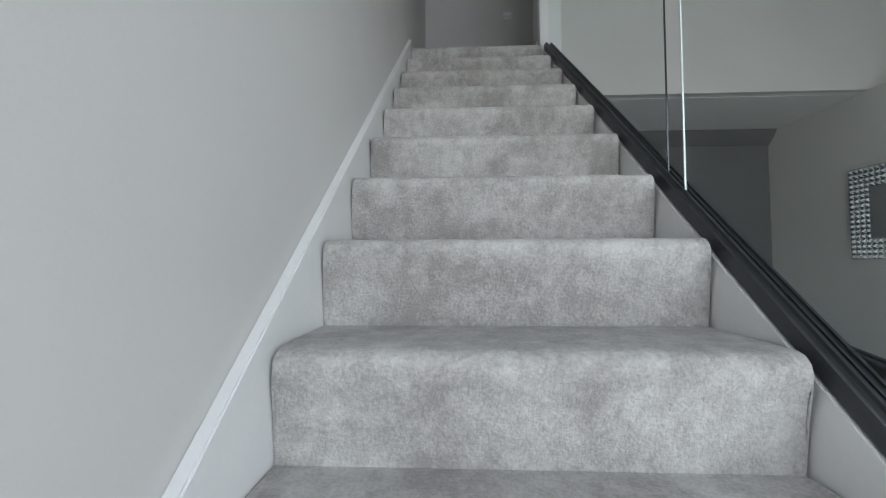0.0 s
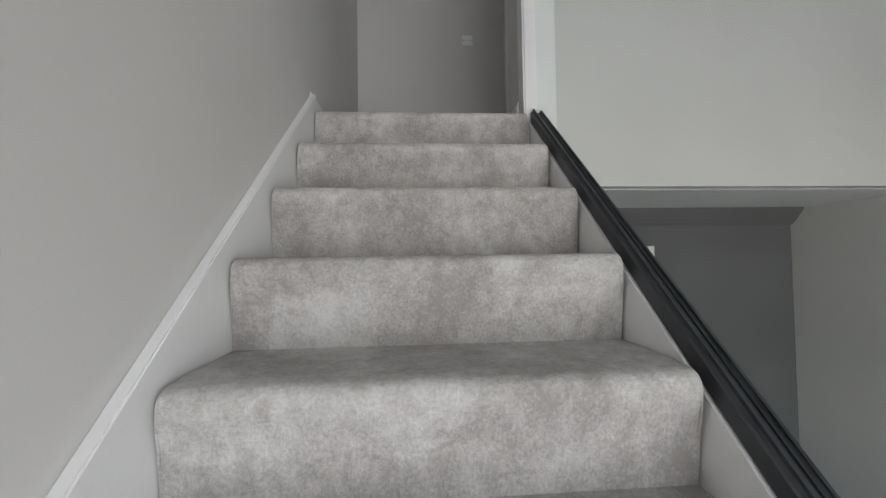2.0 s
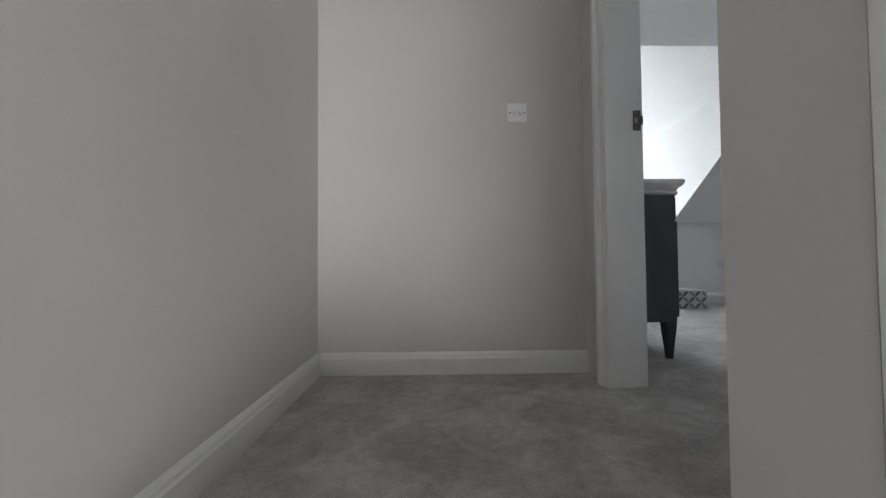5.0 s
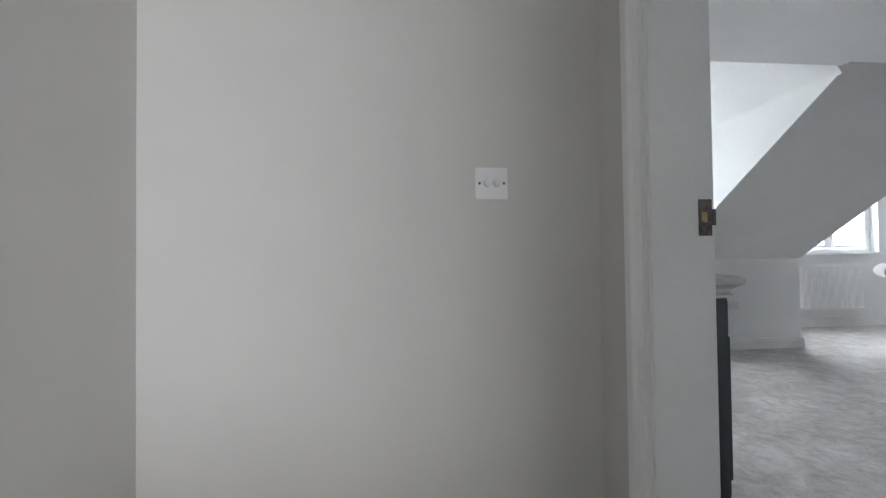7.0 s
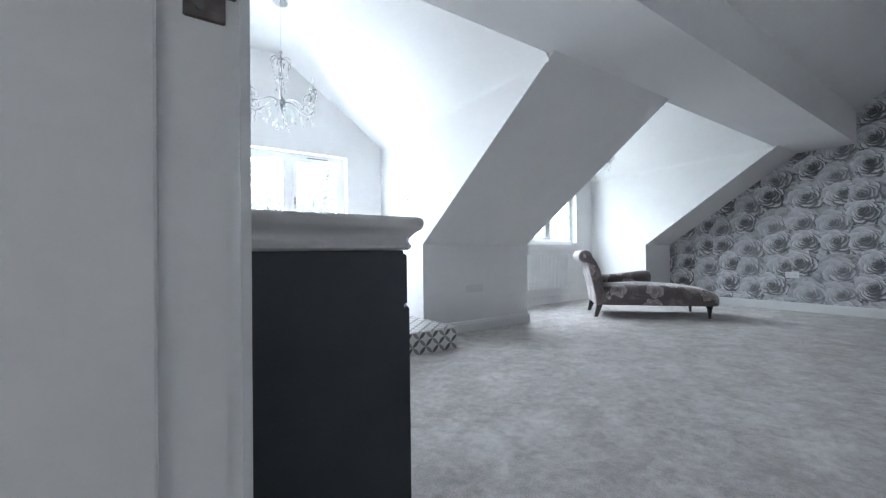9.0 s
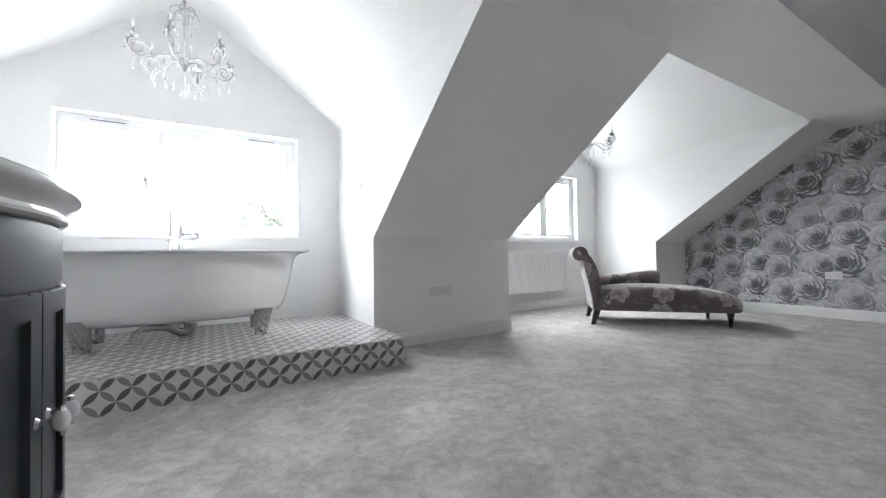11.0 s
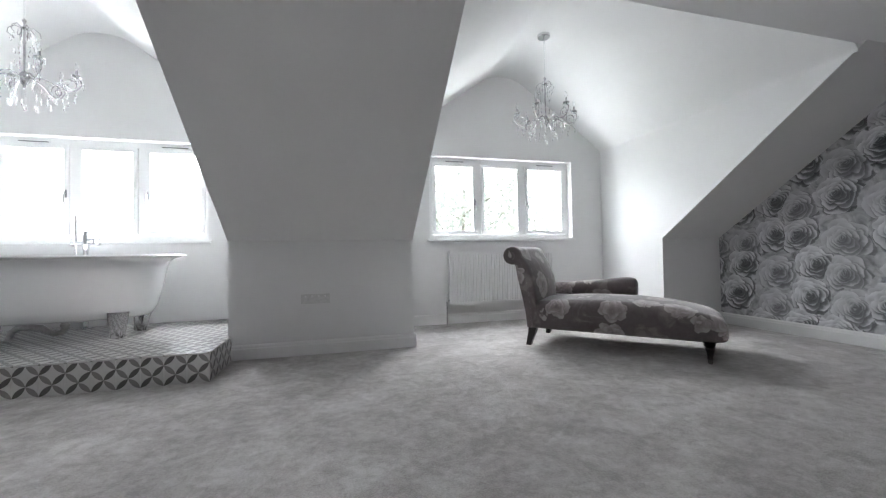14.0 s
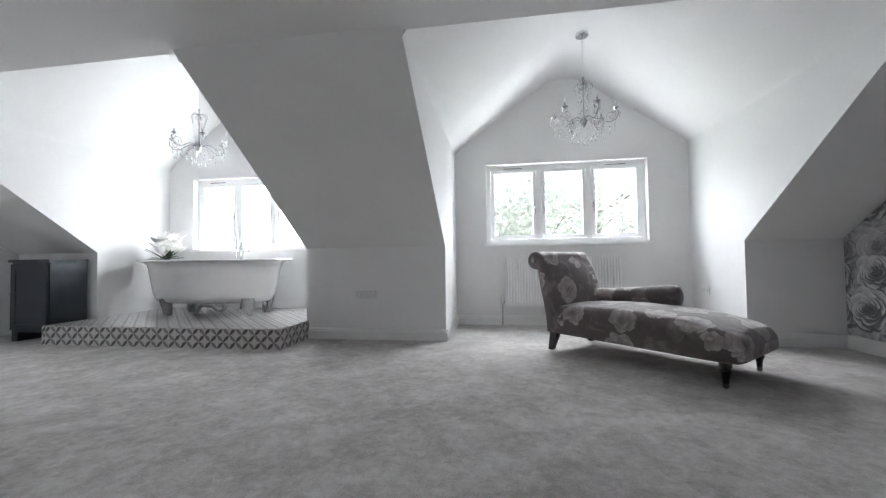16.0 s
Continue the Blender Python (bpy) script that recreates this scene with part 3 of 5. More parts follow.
skirting("baseboard_landing", [(-0.01, 0.02, -0.01, 1.557, 1, 0), (0.008, 1.557, 1.285, 1.557, 0, -1), (1.012, 0.092, 1.012, 0.30, -1, 0), (0.994, 0.30, 1.285, 0.30, 0, 1)], h=0.105)
skirting("baseboard_bedroom", [(D1[1], KNEE_Y, D2[0] + 0.018, KNEE_Y, 0, -1), (D2[0], KNEE_Y, D2[0], WIN_Y, 1, 0), (D2[0] + 0.018, WIN_Y, D2[1] - 0.018, WIN_Y, 0, -1), (D2[1], KNEE_Y, D2[1], WIN_Y, -1, 0),
                                (D2[1] - 0.018, KNEE_Y, EAST, KNEE_Y, 0, -1), (EAST, SOUTH, EAST, KNEE_Y - 0.018, -1, 0), (-0.35, KNEE_Y, D1[0], KNEE_Y, 0, -1)], h=0.12)

# doorway: lining, stop, architraves and strike plate
lining = thing("door_1", "white painted door lining with moulded architrave, no leaf in view", "doorway", kind="structure")
for jamb in ((1.277, 1.445, 1.322, 1.352, 0, 2.09), (1.277, 1.445, 0.47, 0.50, 0, 2.09), (1.277, 1.445, 0.50, 1.322, 2.06, 2.09)):
    part("jamb", boxes(jamb, bevel=0.002), TRIM, lining)
for stop in ((1.281, 1.392, 1.308, 1.322, 0, 2.06), (1.281, 1.392, 0.50, 0.514, 0, 2.06)):
    part("door_stop", boxes(stop, bevel=0.002), TRIM, lining)
for face, sign in ((1.285, -1), (1.441, 1)):
    for y0, y1 in ((1.328, 1.398), (0.424, 0.494)):
        bm = bmesh.new()
        inner, outer = (y0, y1) if y0 > 1 else (y1, y0)
        w = outer - inner
        prism(bm, [(face, inner), (face + sign * 0.014, inner), (face + sign * 0.017, inner + w * 0.3), (face + sign * 0.027, inner + w * 0.4), (face + sign * 0.025, inner + w * 0.8), (face + sign * 0.014, outer), (face, outer)], "z", 0, 2.13)
        part("architrave", bm, TRIM, lining, smooth=False)
strike = part("strike_plate", boxes((1.410, 1.443, 1.3185, 1.3225, 1.095, 1.182), bevel=0.001), BRONZE, lining, "tarnished steel strike plate")
part("keep", boxes((1.416, 1.429, 1.3170, 1.3188, 1.127, 1.151)), BRASS, strike)
part("lip", boxes((1.4432, 1.452, 1.3165, 1.3215, 1.120, 1.158), bevel=0.001), BRONZE, strike)
for z in (1.105, 1.172):
    bm = bmesh.new()
    lathe(bm, [(0.004, 0), (0.003, 0.002)], 10, m=pose(1.423, 1.3185, z, 90))
    part("screw", bm, VENT, strike)

# ---- stairs ----
stairs = thing("staircase", "straight flight of stairs in mottled silver-grey carpet between white strings", "staircase", kind="structure")


STEP_EDGE = 1.024


def right_edge(y):
    return 1.012


for k in range(1, 13):
    y, z = -(k - 1) * G, -(k - 1) * R
    nose, back = 0.038, 0.12 if k == 1 else G
    # profile points with how far each draws in at the step's rounded ends
    prof = [(y, z - R, 0), (y - 0.004, z - R, 0), (y - 0.010, z - 0.12, 0.15), (y - nose * 0.6, z - 0.075, 0.45), (y - nose * 0.93, z - 0.05, 0.75), (y - nose, z - 0.034, 0.9), (y - nose + 0.003, z - 0.018, 1.0),
            (y - nose + 0.014, z - 0.005, 0.9), (y - nose + 0.032, z, 0.75), (y - nose + 0.11, z, 0.25), (y + back, z, 0), (y + back, z - R, 0)]
    bm = bmesh.new()
    caps = [[bm.verts.new((x + s * w * 0.012, py, pz)) for py, pz, w in prof] for x, s in ((0.018, 1), (STEP_EDGE - 0.002, -1))]
    ends = [bm.faces.new(caps[0]), bm.faces.new(caps[1][::-1])]
    for i in range(len(prof)):
        j = (i + 1) % len(prof)
        bm.faces.new((caps[0][j], caps[0][i], caps[1][i], caps[1][j]))
    bmesh.ops.bevel(bm, geom=[e for f in ends for e in f.edges], offset=0.026, segments=3, affect="EDGES", clamp_overlap=True)
    part("step", bm, CARPET, stairs)
line = R / G
bm = bmesh.new()
prism(bm, [(0.02, 0.092), (-12 * G, 0.075 - 12 * R), (-12 * G, -0.45 - 12 * R), (0.02, -0.45)], "x", -0.01, 0.018, bevel=0.004)
part("string", bm, TRIM, stairs, "white painted wall string")
bm = bmesh.new()
vs = [(0.0, -0.035), (-12 * G, -0.035 - 12 * line * G), (-12 * G, -0.5 - 12 * line * G), (0.0, -0.5)]
ring = [[bm.verts.new((right_edge(p[0]) + off, p[0], p[1])) for p in vs] for off in (0.014, 0.095)]
bm.faces.new(ring[0]), bm.faces.new(ring[1][::-1])
for i in range(4):
    bm.faces.new((ring[0][i], ring[0][(i + 1) % 4], ring[1][(i + 1) % 4], ring[1][i]))
part("string", bm, TRIM, stairs, "white painted outer string")

balustrade = thing("glass_balustrade", "frameless clear glass balustrade in a charcoal metal base rail", "balustrade", kind="structure")


def raked(y0, y1, o0, o1, h0, h1, bevel=0.0):
    """A bar that follows the stairs: o0 to o1 out from the carpet's edge, h0 to h1 over the rail line."""
    bm = bmesh.new()
    ends = []
    for y in (y0, y1):
        e = right_edge(y)
        ends.append([bm.verts.new((e + o, y, line * y + h)) for o, h in ((o0, h0), (o1, h0), (o1, h1), (o0, h1))])
    fs = [bm.faces.new(ends[0]), bm.faces.new(ends[1][::-1])]
    for i in range(4):
        fs.append(bm.faces.new((ends[0][i], ends[0][(i + 1) % 4], ends[1][(i + 1) % 4], ends[1][i])))
    if bevel:
        bmesh.ops.bevel(bm, geom=list({e for f in fs for e in f.edges}), offset=bevel, segments=3, affect="EDGES", clamp_overlap=True)
    return bm


part("base_rail", raked(-0.008, -3.1, 0.020, 0.0525, -0.045, 0.036, 0.013), RAIL, balustrade)
part("base_rail", raked(-0.012, -3.1, 0.0615, 0.084, -0.045, 0.030, 0.008), RAIL, balustrade)
part("channel", raked(-0.012, -3.1, 0.048, 0.066, -0.045, 0.0135), RAIL, balustrade)
for y0, y1 in ((-0.02, -1.615), (-1.712, -3.05)):
    pane = part("glass_panel", raked(y0, y1, 0.053, 0.061, 0.014, 0.97), GLASS, balustrade, "clear toughened glass panel", smooth=False)
    pane.visible_shadow = False
# one edge reflects bright, the other dark: both reflections are painted as base colour
BRIGHT_EDGE = material("bright_reflection_glass_edge", (0.88, 0.91, 0.90), 0.12, vary=0.02, scale=30, bump=0.0, coat=0.5)
DARK_EDGE = material("dark_reflection_glass_edge", (0.03, 0.036, 0.036), 0.12, vary=0.05, scale=30, bump=0.0)
for y, edge in ((-1.618, DARK_EDGE), (-1.709, BRIGHT_EDGE)):
    part("glass_edge", raked(y - 0.002, y + 0.002, 0.0548, 0.0592, 0.014, 0.97), edge, balustrade, "polished glass edge, its reflection put into the colour", smooth=False)

# ---- lower hall, seen through the balustrade ----
LOW, LCEIL = -2.73, -0.318
structure("floor_lower", boxes((0, 7.2, -5.0, 2.0, LOW - 0.1, LOW)), CARPET, "grey carpet of the lower hall", "carpet")
structure("ceiling_lower", boxes((1.16, 7.2, 0.262, 2.0, LCEIL, LCEIL + 0.15)), WHITE_WALL, "white ceiling of the lower hall", "ceiling")
# north wall and the wall beyond carry the recess's shade as colour
structure("wall_lower_north", grid_wall("y", (0.0, 1.55, 2.3, 3.69), (LOW, -0.68, LCEIL), [(1, 0)], 1.15, 1.3), SHADED_WALL, "back wall of the lower hall, its shade put into the colour", "wall")
structure("wall_lower_east", boxes((3.56, 3.69, -1.6, 1.15, LOW, LCEIL)), WALL, "grey painted hall wall with a mirror", "wall")
structure("wall_lower_beyond", boxes((0.6, 3.6, 1.9, 2.0, LOW, LCEIL), (0.5, 0.6, 1.3, 2.0, LOW, LCEIL), (3.6, 3.7, 1.3, 2.0, LOW, LCEIL)), SHADED_WALL, "dim wall beyond the doorway", "wall")
structure("wall_under_stairs", boxes((1.17, 1.18, -0.02, 0.18, LOW, -0.46)), TRIM, "white panel under the stair head", "wall")
structure("wall_back", grid_wall("y", (0, 0.15, 3.35, 7.2), (LOW, -2.3, 0.0, 2.75), [(1, 1)], -5.0, -4.8), WALL, "pale painted wall behind the stairs with a tall window", "wall")
structure("wall_void_east", boxes((7.2, 7.35, -5.0, 0.26, LOW, 2.75)), WALL, "pale painted stairwell wall", "wall")
# coving takes the same darkened colour, for the shadow under the ceiling
bm = bmesh.new()
prism(bm, [(1.15, LCEIL), (1.15, LCEIL - 0.13), (1.135, LCEIL - 0.13), (1.10, LCEIL - 0.095), (1.05, LCEIL - 0.035), (1.03, LCEIL)], "x", 1.1, 3.56)
structure("trim_coving", bm, SHADED_WALL, "plaster coving, its shade put into the colour", "coving")
bm = boxes((2.3, 2.37, 1.13, 1.15, LOW, -0.61), (1.48, 1.55, 1.13, 1.15, LOW, -0.61), (1.55, 2.3, 1.13, 1.15, -0.68, -0.61))
structure("trim_lower_door", bm, TRIM, "white architrave round a dark doorway", "architrave")

mirror = thing("wall_mirror", "square wall mirror in a wide frame of silvered glass beads", "mirror", (3.56, -0.055, -1.275), -90)
part("glass", boxes((-0.24, 0.24, -0.02, -0.012, -0.20, 0.20)), MIRROR, mirror, smooth=False)
part("back", boxes((-0.40, 0.40, -0.012, -0.002, -0.36, 0.36)), VENT, mirror, smooth=False)
bm = bmesh.new()
for i in range(20):
    for j in range(18):
        u, v = -0.40 + 0.02 + i * 0.04, -0.36 + 0.02 + j * 0.04
        if abs(u) < 0.24 and abs(v) < 0.20:
            continue
        vs = [bm.verts.new(p) for p in ((u - 0.019, -0.012, v - 0.019), (u + 0.019, -0.012, v - 0.019), (u + 0.019, -0.012, v + 0.019), (u - 0.019, -0.012, v + 0.019), (u, -0.034, v))]
        for a, b in ((0, 1), (1, 2), (2, 3), (3, 0)):
            bm.faces.new((vs[a], vs[b], vs[4]))
part("beaded_frame", bm, STEEL_BEAD, mirror, "silvered bead frame", smooth=False)


guard = thing("landing_guard", "low painted upstand with charcoal base rail on the lower landing", "balustrade", (2.55, -0.6, LOW), 65.2)
part("upstand", boxes((-1.1, 0.4, -0.05, 0.05, 0.0, 0.54), bevel=0.004), LOWER_WALL, guard)
part("base_rail", boxes((-1.1, 0.4, -0.046, -0.006, 0.5405, 0.60), (-1.1, 0.4, 0.006, 0.046, 0.5405, 0.60), (-1.1, 0.4, -0.0055, 0.0055, 0.5405, 0.57), bevel=0.006), RAIL, guard, "charcoal metal base rail")


# ---- windows ----
def casement_window(number, x0, x1):
    win = thing(f"window_{number}", "white three-light casement window with trickle vents and chrome handles", "window", kind="structure")
    yf, fw = 5.487, 0.055
    h0, h1 = SILL, HEAD
    part("window_sill", boxes((x0 - 0.03, x1 + 0.03, WIN_Y - 0.035, 5.50, h0 - 0.028, h0 + 0.004), bevel=0.006), UPVC, win)
    part("window_frame", boxes((x0, x1, yf, yf + 0.07, h0 + 0.004, h0 + 0.004 + fw), (x0, x1, yf, yf + 0.07, h1 - fw, h1), (x0, x0 + fw, yf, yf + 0.07, h0 + 0.06, h1 - fw), (x1 - fw, x1, yf, yf + 0.07, h0 + 0.06, h1 - fw)), UPVC, win, smooth=False)
    third = (x1 - x0 - 2 * fw) / 3
    for i in (1, 2):
        xm = x0 + fw + i * third
        part("mullion", boxes((xm - 0.03, xm + 0.03, yf + 0.001, yf + 0.07, h0 + 0.06, h1 - fw)), UPVC, win, smooth=False)
    for i in range(3):
        a, b = x0 + fw + i * third + (0.03 if i else 0), x0 + fw + (i + 1) * third - (0.03 if i < 2 else 0)
        z0, z1, s = h0 + 0.06, h1 - fw, 0.048
        sash = part("sash", boxes((a + 0.003, b - 0.003, yf - 0.012, yf + 0.05, z0 + 0.003, z0 + s), (a + 0.003, b - 0.003, yf - 0.012, yf + 0.05, z1 - s, z1 - 0.003), (a + 0.003, a + s, yf - 0.012, yf + 0.05, z0 + s, z1 - s), (b - s, b - 0.003, yf - 0.012, yf + 0.05, z0 + s, z1 - s), bevel=0.005), UPVC, win)
        pane = part("pane", boxes((a + s - 0.004, b - s + 0.004, yf + 0.018, yf + 0.024, z0 + s - 0.004, z1 - s + 0.004)), GLASS, sash, smooth=False)
        pane.visible_shadow = False
        if i != 1:
            xm = (a + b) / 2
            part("trickle_vent", boxes((xm - 0.13, xm + 0.13, yf - 0.02, yf - 0.0125, h1 - 0.052, h1 - 0.030), bevel=0.003), UPVC, win)
            part("vent_slot", boxes((xm - 0.12, xm + 0.12, yf - 0.022, yf - 0.0205, h1 - 0.046, h1 - 0.038)), VENT, win)
            xh = b - 0.024 if i == 0 else a + 0.024
            bm = boxes((xh - 0.009, xh + 0.009, yf - 0.024, yf - 0.0125, 1.46, 1.54), bevel=0.004)
            tube(bm, [(xh, yf - 0.022, 1.50), (xh, yf - 0.052, 1.50), (xh, yf - 0.056, 1.47), (xh, yf - 0.052, 1.40)], 0.008, 8)
            part("handle", bm, CHROME, sash, "chrome casement handle")
    return win


casement_window(1, *W1)
casement_window(2, *W2)

# ---- tiled bath platform ----
PX0, PX1, PY0, PZ = 0.785, 3.495, 3.817, 0.199
platform = thing("bath_platform", "low platform covered in grey and white petal-pattern tiles", "platform", kind="structure")
part("core", boxes((PX0 + 0.006, PX1 - 0.006, PY0 + 0.006, KNEE_Y - 0.001, 0.0, PZ - 0.009), (D1[0] + 0.001, D1[1] - 0.001, KNEE_Y - 0.001, WIN_Y - 0.001, 0.0, PZ - 0.009)), GROUT, platform, smooth=False)

# ---- claw-foot style bath ----
BX, BY = 2.005, 4.785
bath = thing("bath", "white freestanding roll-top bath on four chrome feet", "bath", (BX, BY, PZ))


def oval(a, b, z, n=56, e=2.6):
    pts = []
    for i in range(n):
        t = 2 * math.pi * i / n
        c, s = math.cos(t), math.sin(t)
        pts.append((a * math.copysign(abs(c) ** (2 / e), c), b * math.copysign(abs(s) ** (2 / e), s), z))
    return pts


def loft(bm, rings, close=True):
    vs = [[bm.verts.new(p) for p in ring] for ring in rings]
    n = len(vs[0])
    for a, b in zip(vs, vs[1:]):
        for i in range(n):
            bm.faces.new((a[i], a[(i + 1) % n], b[(i + 1) % n], b[i]))
    if close:
        bm.faces.new(vs[0][::-1]), bm.faces.new(vs[-1])
    return bm


rings = [oval(0.60, 0.20, 0.150, e=2.1), oval(0.70, 0.27, 0.156, e=2.1), oval(0.755, 0.305, 0.178, e=2.1), oval(0.795, 0.328, 0.24, e=2.1), oval(0.83, 0.342, 0.36, e=2.1), oval(0.855, 0.352, 0.48, e=2.1), oval(0.872, 0.36, 0.57, e=2.1), oval(0.888, 0.368, 0.62, e=2.15), oval(0.93, 0.382, 0.648, e=2.2),
         oval(0.99, 0.408, 0.660, e=2.3), oval(1.01, 0.418, 0.665, e=2.3), oval(1.012, 0.42, 0.673, e=2.3), oval(1.0, 0.413, 0.680, e=2.3), oval(0.93, 0.37, 0.676, e=2.2), oval(0.865, 0.345, 0.63, e=2.1), oval(0.82, 0.32, 0.53, e=2.1), oval(0.74, 0.28, 0.27, e=2.1), oval(0.60, 0.22, 0.22, e=2.1)]
part("tub", loft(bmesh.new(), rings), ENAMEL, bath)
for sx in (-1, 1):
    for sy in (-1, 1):
        foot = []
        for z, w, d, out in ((0.0, 0.042, 0.032, 0.0), (0.006, 0.045, 0.034, 0.0), (0.09, 0.054, 0.042, 0.006), (0.16, 0.064, 0.050, 0.012), (0.215, 0.07, 0.05, 0.018)):
            cx, cy = 0.058 + sx * (0.535 + out), sy * (0.182 + out * 1.6)
            foot.append([(cx + p[0], cy + p[1], z) for p in oval(w, d, 0, 20, 3.4)])
        part("foot", loft(bmesh.new(), foot), BATH_CHROME, bath, "tapered chrome foot")
bm = bmesh.new()
curve = [(0.13, 0.015, 0.17), (0.13, 0.015, 0.075), (0.105, 0.015, 0.042), (0.055, 0.015, 0.035), (0.01, 0.015, 0.06), (-0.03, 0.015, 0.09), (-0.12, 0.015, 0.10), (-0.19, 0.015, 0.095), (-0.232, 0.015, 0.06), (-0.245, 0.015, 0.0)]
tube(bm, curve, 0.024, 14)
for z in (0.10, 0.155):
    lathe(bm, [(0.03, -0.012), (0.032, -0.008), (0.032, 0.008), (0.03, 0.012)], 16, (0.13, 0.015, z))
lathe(bm, [(0.045, 0), (0.045, 0.006), (0.025, 0.012)], 16, (-0.245, 0.015, 0.0))
part("waste_trap", bm, SATIN_STEEL, bath, "satin metal waste pipe")

tap = thing("bath_filler", "floor-standing chrome bath filler with hand shower", "tap", (2.03, 5.265, PZ))
bm = bmesh.new()
lathe(bm, [(0.07, 0), (0.07, 0.01), (0.025, 0.018)], 24)
part("base", bm, CHROME, tap)
bm = bmesh.new()
lathe(bm, [(0.021, 0.014), (0.021, 0.75)], 16)
part("riser_pipe", bm, CHROME, tap)
bm = bmesh.new()
lathe(bm, [(0.022, 0.745), (0.027, 0.755), (0.027, 0.87), (0.020, 0.882)], 20)
tube(bm, [(-0.10, 0, 0.80), (0.10, 0, 0.80)], 0.017, 14)
part("mixer_body", bm, CHROME, tap)
for x in (-0.10, 0.10):
    bm = bmesh.new()
    lathe(bm, [(0.016, -0.014), (0.022, -0.008), (0.022, 0.008), (0.016, 0.014)], 16, (x, 0, 0.80), pose(0, 0, 0, 0, 90))
    tube(bm, [(x, 0, 0.80), (x + math.copysign(0.012, x), 0, 0.845)], 0.006, 8)
    part("valve_handle", bm, CHROME, tap)
bm = bmesh.new()
tube(bm, [(0.03, -0.02, 0.835), (0.10, -0.09, 0.84), (0.125, -0.115, 0.835), (0.13, -0.12, 0.79)], 0.015, 10)
part("spout", bm, CHROME, tap)
bm = bmesh.new()
tube(bm, [(0, 0, 0.88), (0, 0, 0.92)], 0.016, 10)
tube(bm, [(0, 0, 0.908), (0.05, -0.03, 0.918)], 0.006, 8)
part("lever", bm, CHROME, tap)
bm = bmesh.new()
tube(bm, [(-0.075, 0, 0.78), (-0.075, 0, 1.06)], 0.011, 12)
tube(bm, [(-0.03, 0, 0.81), (-0.075, 0, 0.81)], 0.011, 10)
part("hand_shower", bm, CHROME, tap)
bm = bmesh.new()
tube(bm, [(-0.075, 0, 0.78), (-0.085, 0.02, 0.55), (-0.06, 0.03, 0.42), (-0.02, 0.02, 0.40)], 0.007, 8)
part("hose", bm, CHROME, tap)

# white lilies on the bath's rim
random.seed(4)
flowers = thing("flower_bunch", "bunch of white lilies with dark pointed leaves on the bath's rim", "flowers", (1.11, 5.0, PZ + 0.672))
bm = bmesh.new()


def blade(bm, base, tip, w, droop=0.0):
    b, t = Vector(base), Vector(tip)
    d = t - b
    side = d.cross(Vector((0, 0, 1)))
    side = side.normalized() * w if side.length > 1e-5 else Vector((w, 0, 0))
    prev = None
    for i in range(5):
        s = i / 4
        c = b + d * s - Vector((0, 0, droop * s * s))
        k = math.sin(math.pi * (0.12 + 0.88 * s)) if i < 4 else 0.04
        row = (bm.verts.new(c - side * k), bm.verts.new(c + Vector((0, 0, -0.15 * w))), bm.verts.new(c + side * k))
        if prev:
            bm.faces.new((prev[0], prev[1], row[1], row[0])), bm.faces.new((prev[1], prev[2], row[2], row[1]))
        prev = row


for i in range(34):
    a, l = random.uniform(0, 6.28), random.uniform(0.14, 0.27)
    blade(bm, (0, 0, 0.01), (l * math.cos(a), l * math.sin(a), random.uniform(0.03, 0.2)), 0.022, 0.03)
tube(bm, [(-0.03, 0, 0.004), (0.03, 0, 0.012)], 0.012, 8)
part("leaves", bm, LEAF_DARK, flowers)
for i in range(19):
    bm = bmesh.new()
    a, l = random.uniform(0, 6.28), random.uniform(0.0, 0.18)
    c = Vector((l * math.cos(a), l * math.sin(a), random.uniform(0.09, 0.31)))
    tube(bm, [(0, 0, 0.01), c * 0.6, c], 0.004, 6)
    for k in range(7):
        b = k * 0.9 + a
        blade(bm, c, c + Vector((0.115 * math.cos(b), 0.115 * math.sin(b), random.uniform(0.05, 0.13))), 0.036, 0.012)
    part("lily", bm, PETAL_WHITE, flowers)


